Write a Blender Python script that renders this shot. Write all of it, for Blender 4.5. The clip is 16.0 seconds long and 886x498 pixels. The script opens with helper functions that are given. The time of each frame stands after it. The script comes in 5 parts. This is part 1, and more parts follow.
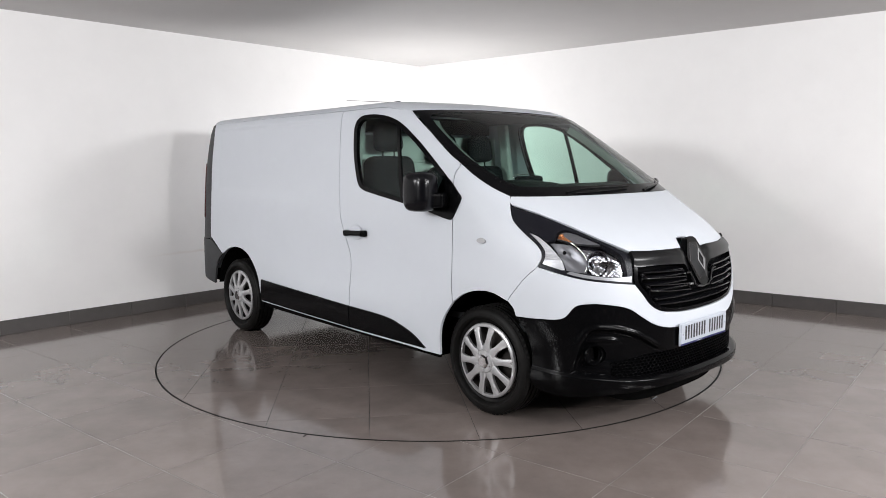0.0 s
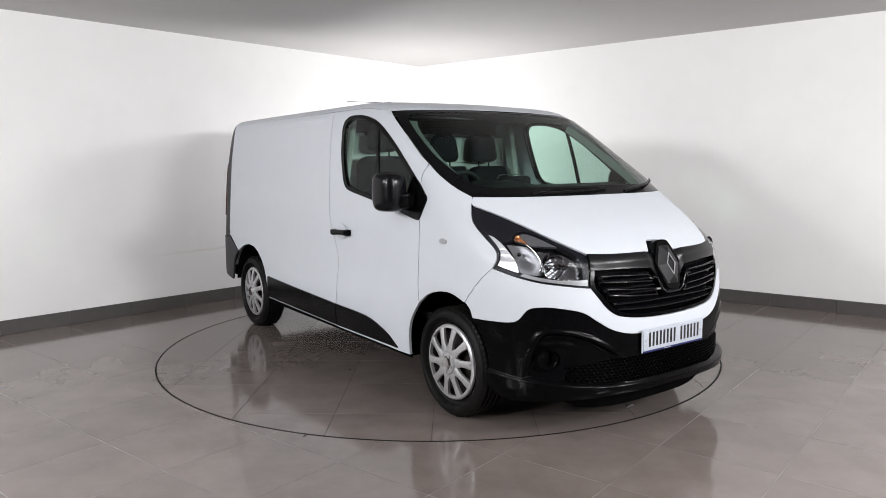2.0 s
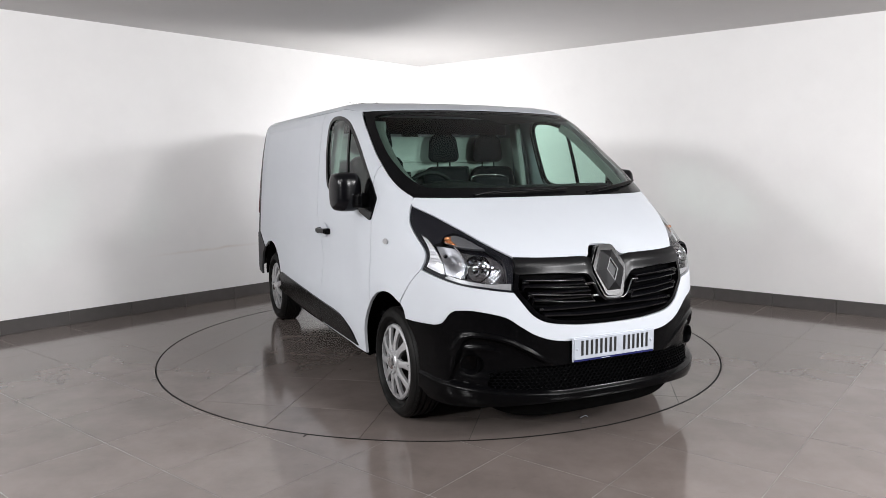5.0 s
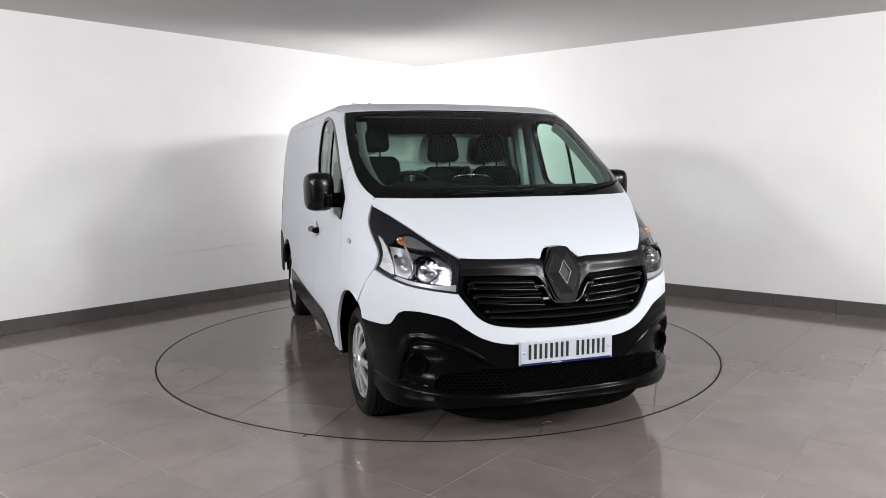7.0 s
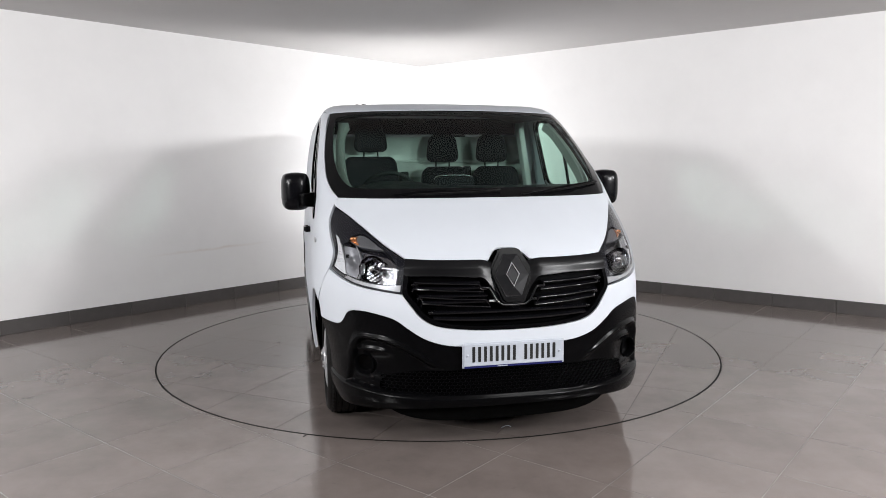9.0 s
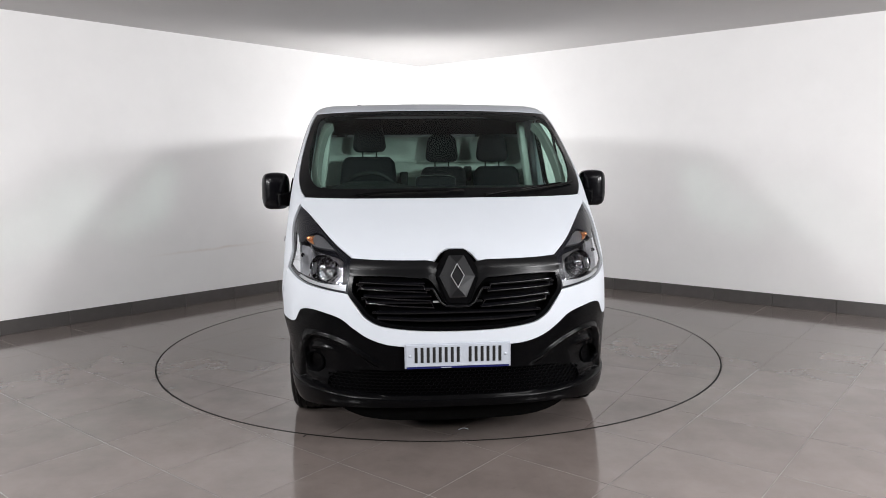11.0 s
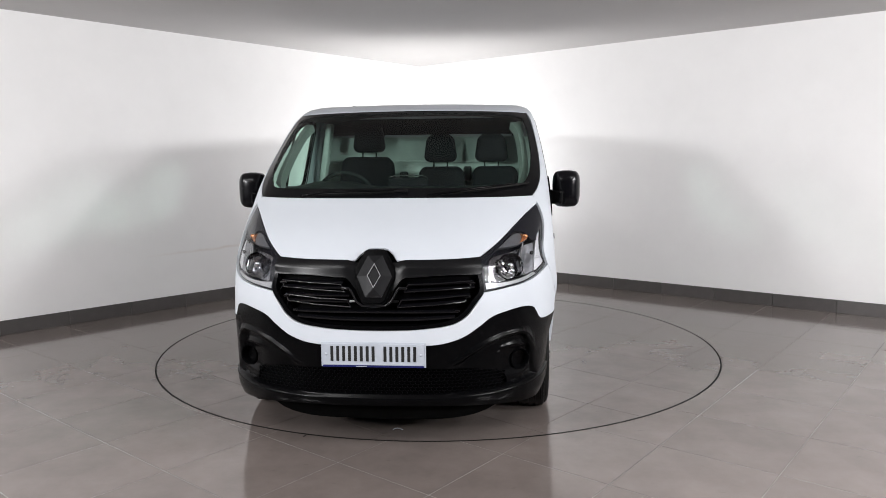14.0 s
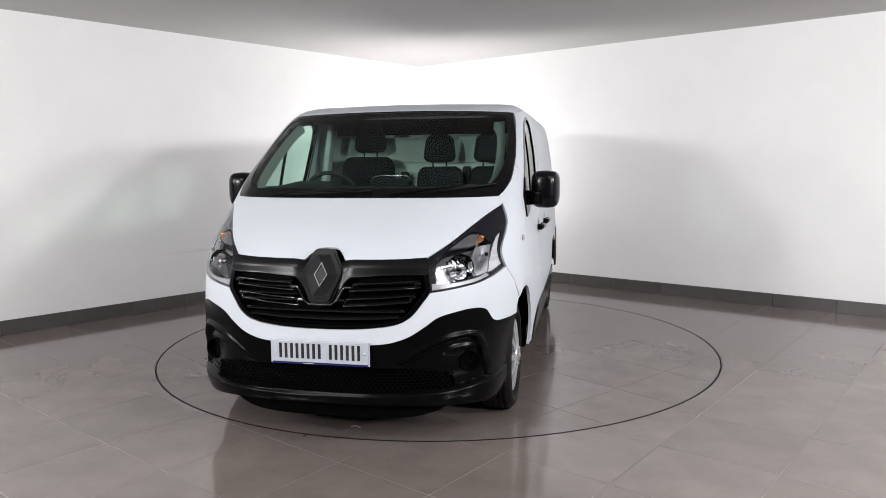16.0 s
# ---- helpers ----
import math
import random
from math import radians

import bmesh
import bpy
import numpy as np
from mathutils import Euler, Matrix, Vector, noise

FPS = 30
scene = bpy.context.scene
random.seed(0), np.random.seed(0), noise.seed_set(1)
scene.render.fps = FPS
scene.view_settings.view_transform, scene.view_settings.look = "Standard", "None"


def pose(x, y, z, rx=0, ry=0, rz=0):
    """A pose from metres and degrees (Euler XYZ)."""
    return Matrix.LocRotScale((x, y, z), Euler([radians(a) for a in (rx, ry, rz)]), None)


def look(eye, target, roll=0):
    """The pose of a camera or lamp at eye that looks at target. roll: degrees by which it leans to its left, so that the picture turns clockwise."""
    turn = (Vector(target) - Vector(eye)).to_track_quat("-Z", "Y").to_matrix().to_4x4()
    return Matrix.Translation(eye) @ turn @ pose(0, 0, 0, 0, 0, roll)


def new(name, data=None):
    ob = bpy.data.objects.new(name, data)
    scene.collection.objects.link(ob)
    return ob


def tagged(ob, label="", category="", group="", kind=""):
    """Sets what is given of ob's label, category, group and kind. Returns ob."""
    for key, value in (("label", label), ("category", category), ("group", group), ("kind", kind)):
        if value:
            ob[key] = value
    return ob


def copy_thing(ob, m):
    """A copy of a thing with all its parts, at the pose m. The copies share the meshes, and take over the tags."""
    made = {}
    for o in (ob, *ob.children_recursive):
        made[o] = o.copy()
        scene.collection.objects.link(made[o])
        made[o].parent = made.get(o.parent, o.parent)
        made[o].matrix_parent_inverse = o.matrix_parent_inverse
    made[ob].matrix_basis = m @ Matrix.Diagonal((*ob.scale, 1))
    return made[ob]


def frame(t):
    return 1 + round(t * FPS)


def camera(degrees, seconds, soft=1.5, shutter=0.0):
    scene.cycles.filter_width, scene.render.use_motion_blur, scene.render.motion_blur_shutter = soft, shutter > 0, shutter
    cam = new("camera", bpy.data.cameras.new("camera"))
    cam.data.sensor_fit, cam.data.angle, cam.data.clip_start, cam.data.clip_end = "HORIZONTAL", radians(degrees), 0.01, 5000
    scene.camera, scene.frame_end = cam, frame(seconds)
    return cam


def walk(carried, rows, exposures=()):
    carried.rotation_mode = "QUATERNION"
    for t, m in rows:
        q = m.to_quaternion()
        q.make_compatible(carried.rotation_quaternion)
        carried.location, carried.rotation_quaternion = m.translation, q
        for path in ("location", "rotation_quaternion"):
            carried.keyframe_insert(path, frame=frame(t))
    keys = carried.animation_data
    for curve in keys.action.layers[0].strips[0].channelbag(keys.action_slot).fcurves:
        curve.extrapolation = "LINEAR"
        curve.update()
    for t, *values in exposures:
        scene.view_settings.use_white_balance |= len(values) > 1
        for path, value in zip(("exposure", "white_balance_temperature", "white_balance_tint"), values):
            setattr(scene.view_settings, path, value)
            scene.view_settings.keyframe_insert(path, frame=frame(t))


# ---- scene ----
cam = camera(62.94, 16.0, soft=0.45)
EYE = (0.0, -5.9475, 1.4703)
GAZE = (0.0067948, 0.993316, -0.115226)
CAM_POSE = look(EYE, [EYE[i] + GAZE[i] for i in range(3)], -0.465)
walk(cam, [(0.0, CAM_POSE), (16.0, CAM_POSE)])

# ---------------------------------------------------------------- light
world = bpy.data.worlds.new("world")
scene.world = world
world.use_nodes = True
world.node_tree.nodes["Background"].inputs[0].default_value = (0.9, 0.92, 1.0, 1)
world.node_tree.nodes["Background"].inputs[1].default_value = 0.0
scene.view_settings.exposure = 0.22


def area_lamp(name, eye, target, sx, sy, watts, colour=(1, 1, 1)):
    data = bpy.data.lights.new(name, "AREA")
    data.shape, data.size, data.size_y, data.energy, data.color = "RECTANGLE", sx, sy, watts, colour
    ob = new(name, data)
    ob.matrix_world = look(eye, target)
    return ob


def bulb(name, place, radius, watts, colour=(1, 1, 1)):
    data = bpy.data.lights.new(name, "POINT")
    data.shadow_soft_size, data.energy, data.color = radius, watts, colour
    ob = new(name, data)
    ob.location = place
    return ob


# four soft boxes hung under the ceiling at both sides of the camera, two weak panels, a lamp behind the van
SOFTBOXES = ((4.5, -6.5, 180), (4.8, -4.0, 126), (-4.5, -6.5, 164), (-4.8, -4.0, 72))
for px, py, watts in SOFTBOXES:
    area_lamp("softbox_lamp", (px, py, 2.52), (0, 0.4, 1.2), 0.7, 0.55, watts, (0.985, 0.985, 1.0))
for px, py, watts in ((-2.0, -4.3, 44), (2.0, -4.3, 44)):
    area_lamp("ceiling_panel_lamp", (px, py, 2.80), (px, py, 0), 1.2, 1.2, watts)
area_lamp("background_uplight", (-0.15, 3.05, 0.62), (-0.15, 3.051, 3.0), 1.1, 1.1, 36)
bulb("background_lamp", (-0.15, 3.05, 0.55), 0.25, 23)


# ---------------------------------------------------------------- materials
def material(name, colour, rough=0.5, metal=0.0, coat=0.0, noise_scale=0.0, vary=0.0, bump=0.0, bump_scale=200.0,
             rough_vary=0.0, spec=0.5, piece_vary=0.0):
    m = bpy.data.materials.new(name)
    m.use_nodes = True
    nt = m.node_tree
    b = nt.nodes["Principled BSDF"]
    b.inputs["Base Color"].default_value = (*colour, 1)
    b.inputs["Roughness"].default_value = rough
    b.inputs["Metallic"].default_value = metal
    b.inputs["Coat Weight"].default_value = coat
    b.inputs["Coat Roughness"].default_value = 0.03
    b.inputs["Specular IOR Level"].default_value = spec
    co = nt.nodes.new("ShaderNodeTexCoord")
    if vary or rough_vary:
        n = nt.nodes.new("ShaderNodeTexNoise")
        n.inputs["Scale"].default_value, n.inputs["Detail"].default_value = noise_scale, 8
        n.inputs["Roughness"].default_value = 0.65
        nt.links.new(co.outputs["Object"], n.inputs["Vector"])
        if vary:
            ramp = nt.nodes.new("ShaderNodeMapRange")
            ramp.inputs["From Min"].default_value, ramp.inputs["From Max"].default_value = 0.3, 0.7
            ramp.inputs["To Min"].default_value, ramp.inputs["To Max"].default_value = 1 - vary, 1 + vary
            nt.links.new(n.outputs["Fac"], ramp.inputs["Value"])
            mul = nt.nodes.new("ShaderNodeVectorMath")
            mul.operation = "SCALE"
            mul.inputs[0].default_value = colour
            if piece_vary:
                info = nt.nodes.new("ShaderNodeObjectInfo")
                pr = nt.nodes.new("ShaderNodeMapRange")
                pr.inputs["To Min"].default_value, pr.inputs["To Max"].default_value = 1 - piece_vary, 1 + piece_vary
                nt.links.new(info.outputs["Random"], pr.inputs["Value"])
                mm = nt.nodes.new("ShaderNodeMath")
                mm.operation = "MULTIPLY"
                nt.links.new(ramp.outputs[0], mm.inputs[0])
                nt.links.new(pr.outputs[0], mm.inputs[1])
                nt.links.new(mm.outputs[0], mul.inputs["Scale"])
            else:
                nt.links.new(ramp.outputs[0], mul.inputs["Scale"])
            nt.links.new(mul.outputs[0], b.inputs["Base Color"])
        if rough_vary:
            rr = nt.nodes.new("ShaderNodeMapRange")
            rr.inputs["From Min"].default_value, rr.inputs["From Max"].default_value = 0.3, 0.7
            rr.inputs["To Min"].default_value, rr.inputs["To Max"].default_value = max(0.0, rough - rough_vary), rough + rough_vary
            nt.links.new(n.outputs["Fac"], rr.inputs["Value"])
            nt.links.new(rr.outputs[0], b.inputs["Roughness"])
    if bump:
        n2 = nt.nodes.new("ShaderNodeTexNoise")
        n2.inputs["Scale"].default_value, n2.inputs["Detail"].default_value = bump_scale, 4
        bp = nt.nodes.new("ShaderNodeBump")
        bp.inputs["Strength"].default_value, bp.inputs["Distance"].default_value = bump, 0.002
        nt.links.new(co.outputs["Object"], n2.inputs["Vector"])
        nt.links.new(n2.outputs["Fac"], bp.inputs["Height"])
        nt.links.new(bp.outputs["Normal"], b.inputs["Normal"])
    return m


def glass(name, tint, rough=0.0, ior=1.45):
    m = bpy.data.materials.new(name)
    m.use_nodes = True
    nt = m.node_tree
    b = nt.nodes["Principled BSDF"]
    nt.nodes.remove(b)
    out = nt.nodes["Material Output"]
    clear = nt.nodes.new("ShaderNodeBsdfTransparent")
    clear.inputs["Color"].default_value = (*tint, 1)
    gloss = nt.nodes.new("ShaderNodeBsdfGlossy")
    gloss.inputs["Roughness"].default_value = rough
    edge = nt.nodes.new("ShaderNodeLayerWeight")
    power = nt.nodes.new("ShaderNodeMath")
    power.operation, power.inputs[1].default_value = "POWER", 5.0
    fres = nt.nodes.new("ShaderNodeMapRange")
    fres.inputs["To Min"].default_value, fres.inputs["To Max"].default_value = ((ior - 1) / (ior + 1)) ** 2, 0.9
    nt.links.new(edge.outputs["Facing"], power.inputs[0])
    nt.links.new(power.outputs[0], fres.inputs["Value"])
    mix = nt.nodes.new("ShaderNodeMixShader")
    nt.links.new(fres.outputs[0], mix.inputs[0])
    nt.links.new(clear.outputs[0], mix.inputs[1])
    nt.links.new(gloss.outputs[0], mix.inputs[2])
    nt.links.new(mix.outputs[0], out.inputs["Surface"])
    return m


M_WALL = material("wall_paint", (0.80, 0.79, 0.785), 0.75, noise_scale=1.6, vary=0.025, bump=0.12, bump_scale=90)
M_BACKWALL = material("bounce_tone_paint", (0.095, 0.095, 0.098), 0.8, noise_scale=1.6, vary=0.05, bump=0.1, bump_scale=90)
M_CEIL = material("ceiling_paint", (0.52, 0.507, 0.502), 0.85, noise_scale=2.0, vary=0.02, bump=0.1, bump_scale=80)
M_TILE = material("porcelain_tile", (0.144, 0.1205, 0.111), 0.11, noise_scale=3.2, vary=0.15, bump=0.02, bump_scale=25, rough_vary=0.012,
                  spec=0.60, piece_vary=0.06)
M_TRIM = material("cabin_pillar_trim", (0.20, 0.205, 0.20), 0.75, noise_scale=14, vary=0.08)


def scuffs(m):
    """Small dark scuffs and dull smears over the tiles' own colour."""
    nt = m.node_tree
    b = nt.nodes["Principled BSDF"]
    src = b.inputs["Base Color"].links[0].from_socket
    geo = nt.nodes.new("ShaderNodeNewGeometry")
    stretch = nt.nodes.new("ShaderNodeVectorMath")
    stretch.operation = "MULTIPLY"
    stretch.inputs[1].default_value = (1.0, 2.2, 1.0)
    nt.links.new(geo.outputs["Position"], stretch.inputs[0])
    fine = nt.nodes.new("ShaderNodeTexNoise")
    fine.inputs["Scale"].default_value, fine.inputs["Detail"].default_value = 13.0, 6
    broad = nt.nodes.new("ShaderNodeTexNoise")
    broad.inputs["Scale"].default_value, broad.inputs["Detail"].default_value = 0.9, 3
    nt.links.new(stretch.outputs[0], fine.inputs["Vector"])
    nt.links.new(geo.outputs["Position"], broad.inputs["Vector"])
    spot = nt.nodes.new("ShaderNodeMapRange")
    spot.inputs["From Min"].default_value, spot.inputs["From Max"].default_value = 0.665, 0.74
    spot.inputs["To Min"].default_value, spot.inputs["To Max"].default_value = 1.0, 0.86
    nt.links.new(fine.outputs["Fac"], spot.inputs["Value"])
    tone = nt.nodes.new("ShaderNodeMapRange")
    tone.inputs["From Min"].default_value, tone.inputs["From Max"].default_value = 0.3, 0.7
    tone.inputs["To Min"].default_value, tone.inputs["To Max"].default_value = 0.88, 1.12
    nt.links.new(broad.outputs["Fac"], tone.inputs["Value"])
    both_ = nt.nodes.new("ShaderNodeMath")
    both_.operation = "MULTIPLY"
    nt.links.new(spot.outputs[0], both_.inputs[0])
    nt.links.new(tone.outputs[0], both_.inputs[1])
    mul = nt.nodes.new("ShaderNodeVectorMath")
    mul.operation = "SCALE"
    nt.links.new(src, mul.inputs[0])
    nt.links.new(both_.outputs[0], mul.inputs["Scale"])
    nt.links.new(mul.outputs[0], b.inputs["Base Color"])


scuffs(M_TILE)
M_GROUT = material("grout", (0.21, 0.195, 0.183), 0.6, noise_scale=0.7, vary=0.85)
M_GROUT_DARK = material("turntable_grout", (0.022, 0.02, 0.019), 0.7, noise_scale=2, vary=0.5)
M_SKIRT = material("skirting_tile", (0.085, 0.078, 0.075), 0.38, noise_scale=9, vary=0.10, piece_vary=0.06)
M_STEEL = material("dark_steel", (0.004, 0.004, 0.004), 0.65, 0.0, noise_scale=30, vary=0.2, spec=0.08)
M_PAINT = material("white_van_paint", (0.515, 0.540, 0.580), 0.42, spec=0.26, coat=0.05, noise_scale=6, vary=0.012)
M_BLACK = material("black_bumper_plastic", (0.0018, 0.0018, 0.0021), 0.20, noise_scale=40, vary=0.2, bump=0.02, bump_scale=900, rough_vary=0.015, spec=0.09)
M_CAP = material("mirror_cap_plastic", (0.003, 0.003, 0.004), 0.22, noise_scale=30, vary=0.1, spec=0.22)
M_GREY = material("weathered_grey_plastic", (0.024, 0.025, 0.027), 0.55, noise_scale=20, vary=0.15, bump=0.15, bump_scale=700)
M_GLOSSBLACK = material("gloss_black_trim", (0.004, 0.004, 0.0045), 0.16, noise_scale=15, vary=0.1, spec=0.10)
M_RUBBER = material("tyre_rubber", (0.006, 0.0057, 0.0055), 0.5, noise_scale=25, vary=0.35, bump=0.1, bump_scale=300, spec=0.12)
M_SILVER = material("silver_wheel_trim", (0.45, 0.45, 0.46), 0.33, 0.55, noise_scale=18, vary=0.10, rough_vary=0.06)
M_CHROME = material("chrome", (0.80, 0.80, 0.82), 0.08, 1.0, noise_scale=20, vary=0.05)
M_REFLECTOR = material("lamp_reflector", (0.29, 0.29, 0.31), 0.09, 1.0, noise_scale=60, vary=0.1, bump=0.04, bump_scale=60)
M_DARKCHROME = material("dark_chrome", (0.30, 0.30, 0.31), 0.25, 1.0, noise_scale=20, vary=0.05)
M_LAMPDARK = material("lamp_dark_bezel", (0.007, 0.007, 0.010), 0.35, noise_scale=15, vary=0.1, spec=0.2)
M_LAMPGREY = material("lamp_grey_bezel", (0.58, 0.58, 0.60), 0.35, 0.3, noise_scale=30, vary=0.1)
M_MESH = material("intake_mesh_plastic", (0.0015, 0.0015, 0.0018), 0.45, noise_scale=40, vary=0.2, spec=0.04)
M_LAMPMID = material("lamp_mid_bezel", (0.34, 0.34, 0.35), 0.35, 0.4, noise_scale=30, vary=0.1)
M_LAMPBLADE = material("lamp_blade_silver", (0.22, 0.22, 0.235), 0.42, 0.85, noise_scale=30, vary=0.1)
M_SLAT = material("gloss_black_slat", (0.004, 0.004, 0.005), 0.15, noise_scale=15, vary=0.1, spec=0.55)
M_BADGE = material("badge_dark_metal", (0.011, 0.011, 0.012), 0.38, 0.2, noise_scale=20, vary=0.1, spec=0.2)
M_GRILLE = material("satin_black_grille", (0.004, 0.004, 0.0045), 0.30, noise_scale=15, vary=0.1, spec=0.24)
M_AMBER = material("amber_bulb", (0.62, 0.27, 0.12), 0.2, 0.75, noise_scale=30, vary=0.2)
M_RED = material("red_tail_lens", (0.075, 0.012, 0.014), 0.15, noise_scale=30, vary=0.1)
M_DARK = material("underbody", (0.004, 0.004, 0.004), 0.9, noise_scale=12, vary=0.3, spec=0.0)
M_RUST = material("brake_rust", (0.013, 0.010, 0.009), 0.6, 0.4, noise_scale=40, vary=0.4)
M_FABRIC = material("seat_fabric", (0.010, 0.010, 0.012), 0.9, noise_scale=60, vary=0.2, spec=0.1, bump=0.06, bump_scale=500)
M_CABIN = material("cabin_plastic", (0.012, 0.013, 0.014), 0.6, noise_scale=20, vary=0.1, spec=0.2, bump=0.05, bump_scale=500)
M_CABINLIGHT = material("cabin_grey_trim", (0.46, 0.475, 0.465), 0.7, noise_scale=10, vary=0.08)
M_PLATE = material("plate_face", (0.40, 0.425, 0.475), 0.35, noise_scale=25, vary=0.05)
M_INK = material("plate_black_ink", (0.01, 0.01, 0.01), 0.4, noise_scale=40, vary=0.1)
M_BLUE = material("plate_blue_strip", (0.006, 0.009, 0.08), 0.35, noise_scale=40, vary=0.1)
M_GLASS = glass("window_glass", (0.69, 0.85, 0.78), ior=1.33)
M_LENS = glass("lamp_lens", (0.95, 0.96, 0.97), ior=1.32)



def rub_mark(m, x0, x1, z0, tilt):
    """A faint brown rub mark along a wall, ragged along its length."""
    nt = m.node_tree
    b = nt.nodes["Principled BSDF"]
    src = b.inputs["Base Color"].links[0].from_socket
    geo = nt.nodes.new("ShaderNodeNewGeometry")
    sep = nt.nodes.new("ShaderNodeSeparateXYZ")
    nt.links.new(geo.outputs["Position"], sep.inputs[0])

    def calc(op, a, c, d=None):
        n = nt.nodes.new("ShaderNodeMath")
        n.operation = op
        for k, v in enumerate((a, c, d)):
            if v is None:
                continue
            if isinstance(v, (int, float)):
                n.inputs[k].default_value = v
            else:
                nt.links.new(v, n.inputs[k])
        return n.outputs[0]

    noise = nt.nodes.new("ShaderNodeTexNoise")
    noise.inputs["Scale"].default_value, noise.inputs["Detail"].default_value = 5.0, 6
    nt.links.new(geo.outputs["Position"], noise.inputs["Vector"])
    line = calc("MULTIPLY_ADD", calc("SUBTRACT", sep.outputs["X"], x0), tilt, z0)
    line = calc("MULTIPLY_ADD", noise.outputs["Fac"], 0.04, line)
    off = calc("ABSOLUTE", calc("SUBTRACT", sep.outputs["Z"], line), 0)
    band = calc("SUBTRACT", 1.0, calc("MINIMUM", calc("DIVIDE", off, 0.020), 1.0))
    mid, half_run = (x0 + x1) / 2, (x1 - x0) / 2
    run = calc("SUBTRACT", 1.0, calc("MINIMUM", calc("DIVIDE", calc("ABSOLUTE", calc("SUBTRACT", sep.outputs["X"], mid), 0), half_run), 1.0))
    amount = calc("MULTIPLY", calc("MULTIPLY", band, run), calc("MULTIPLY", noise.outputs["Fac"], 0.5))
    mix = nt.nodes.new("ShaderNodeMix")
    mix.data_type = "RGBA"
    nt.links.new(amount, mix.inputs["Factor"])
    nt.links.new(src, mix.inputs[6])
    mix.inputs[7].default_value = (0.50, 0.36, 0.25, 1)
    nt.links.new(mix.outputs[2], b.inputs["Base Color"])


M_WALL_MARKED = material("rubbed_wall_paint", (0.80, 0.79, 0.785), 0.75, noise_scale=1.6, vary=0.025, bump=0.12, bump_scale=90)
rub_mark(M_WALL_MARKED, -3.0, -1.95, 0.545, 0.03)


# ---------------------------------------------------------------- mesh helpers
def mesh_from(name, verts, faces, mat, smooth=False):
    me = bpy.data.meshes.new(name)
    me.from_pydata([tuple(v) for v in verts], [], [tuple(f) for f in faces])
    if mat:
        me.materials.append(mat)
    me.polygons.foreach_set("use_smooth", [smooth] * len(me.polygons))
    me.update()
    return me


def part(name, data, mat=None, parent=None, label=""):
    """Links a bmesh or a mesh as one object under a thing or part."""
    if isinstance(data, bmesh.types.BMesh):
        me = bpy.data.meshes.new(name)
        data.to_mesh(me)
        data.free()
        if mat:
            me.materials.append(mat)
    else:
        me = data
    ob = new(name, me)
    ob.parent = parent
    if label:
        ob["label"] = label
    return ob


def empty(name, parent=None):
    ob = new(name)
    ob.empty_display_size = 0.2
    ob.parent = parent
    return ob


def add_box(bm, centre, size, rot=None, bevel=0.0, segs=2):
    m = Matrix.Translation(centre) @ (rot.to_4x4() if rot else Matrix()) @ Matrix.Diagonal((*size, 1))
    made = bmesh.ops.create_cube(bm, size=1, matrix=m)
    if bevel:
        edges = {e for v in made["verts"] for e in v.link_edges}
        bmesh.ops.bevel(bm, geom=list(edges), offset=bevel, segments=segs, affect="EDGES", profile=0.5)
    return bm


def box(centre, size, rot=None, bevel=0.0, segs=2):
    return add_box(bmesh.new(), centre, size, rot, bevel, segs)


def shade(ob, angle=None):
    me = ob.data
    me.polygons.foreach_set("use_smooth", [True] * len(me.polygons))
    if angle:
        me.set_sharp_from_angle(angle=radians(angle))
    return ob


def tube(name, pts, r, mat, parent, label=""):
    bm = bmesh.new()
    prev = None
    n = 8
    for i, p in enumerate(pts):
        a = Vector(pts[max(0, i - 1)])
        b = Vector(pts[min(len(pts) - 1, i + 1)])
        q = (b - a).to_track_quat("Z", "Y").to_matrix()
        rr = r[i] if isinstance(r, (list, tuple)) else r
        ring = [bm.verts.new(Vector(p) + q @ Vector((rr * math.cos(2 * math.pi * k / n), rr * math.sin(2 * math.pi * k / n), 0))) for k in range(n)]
        if prev:
            for k in range(n):
                bm.faces.new((prev[k], prev[(k + 1) % n], ring[(k + 1) % n], ring[k]))
        else:
            bm.faces.new(list(reversed(ring)))
        prev = ring
    bm.faces.new(prev)
    return shade(part(name, bm, mat, parent, label), 50)


# ---------------------------------------------------------------- room
CORNER = Vector((-0.2328, 4.3844, 0))
LDIR = Vector((-0.6742, -0.7385, 0))      # along the one wall, away from the corner
RDIR = Vector((0.7750, -0.6320, 0))       # along the other
H_ROOM, WALL_T, L_LEFT, L_RIGHT = 2.84, 0.2, 15.0, 15.0


def wall(name, a, b, label, mat=None):
    """A wall slab from a to b; the room lies to the right of the way from a to b."""
    way = (b - a).normalized()
    out = Vector((-way.y, way.x, 0)) * WALL_T
    low = [a - way * WALL_T, b + way * WALL_T, b + way * WALL_T + out, a - way * WALL_T + out]
    verts = [p + Vector((0, 0, z)) for z in (-0.1, H_ROOM) for p in low]
    faces = [(0, 1, 5, 4), (1, 2, 6, 5), (2, 3, 7, 6), (3, 0, 4, 7), (4, 5, 6, 7), (3, 2, 1, 0)]
    ob = new(name, mesh_from(name, verts, faces, mat or M_WALL))
    return tagged(ob, label, "wall", kind="structure")


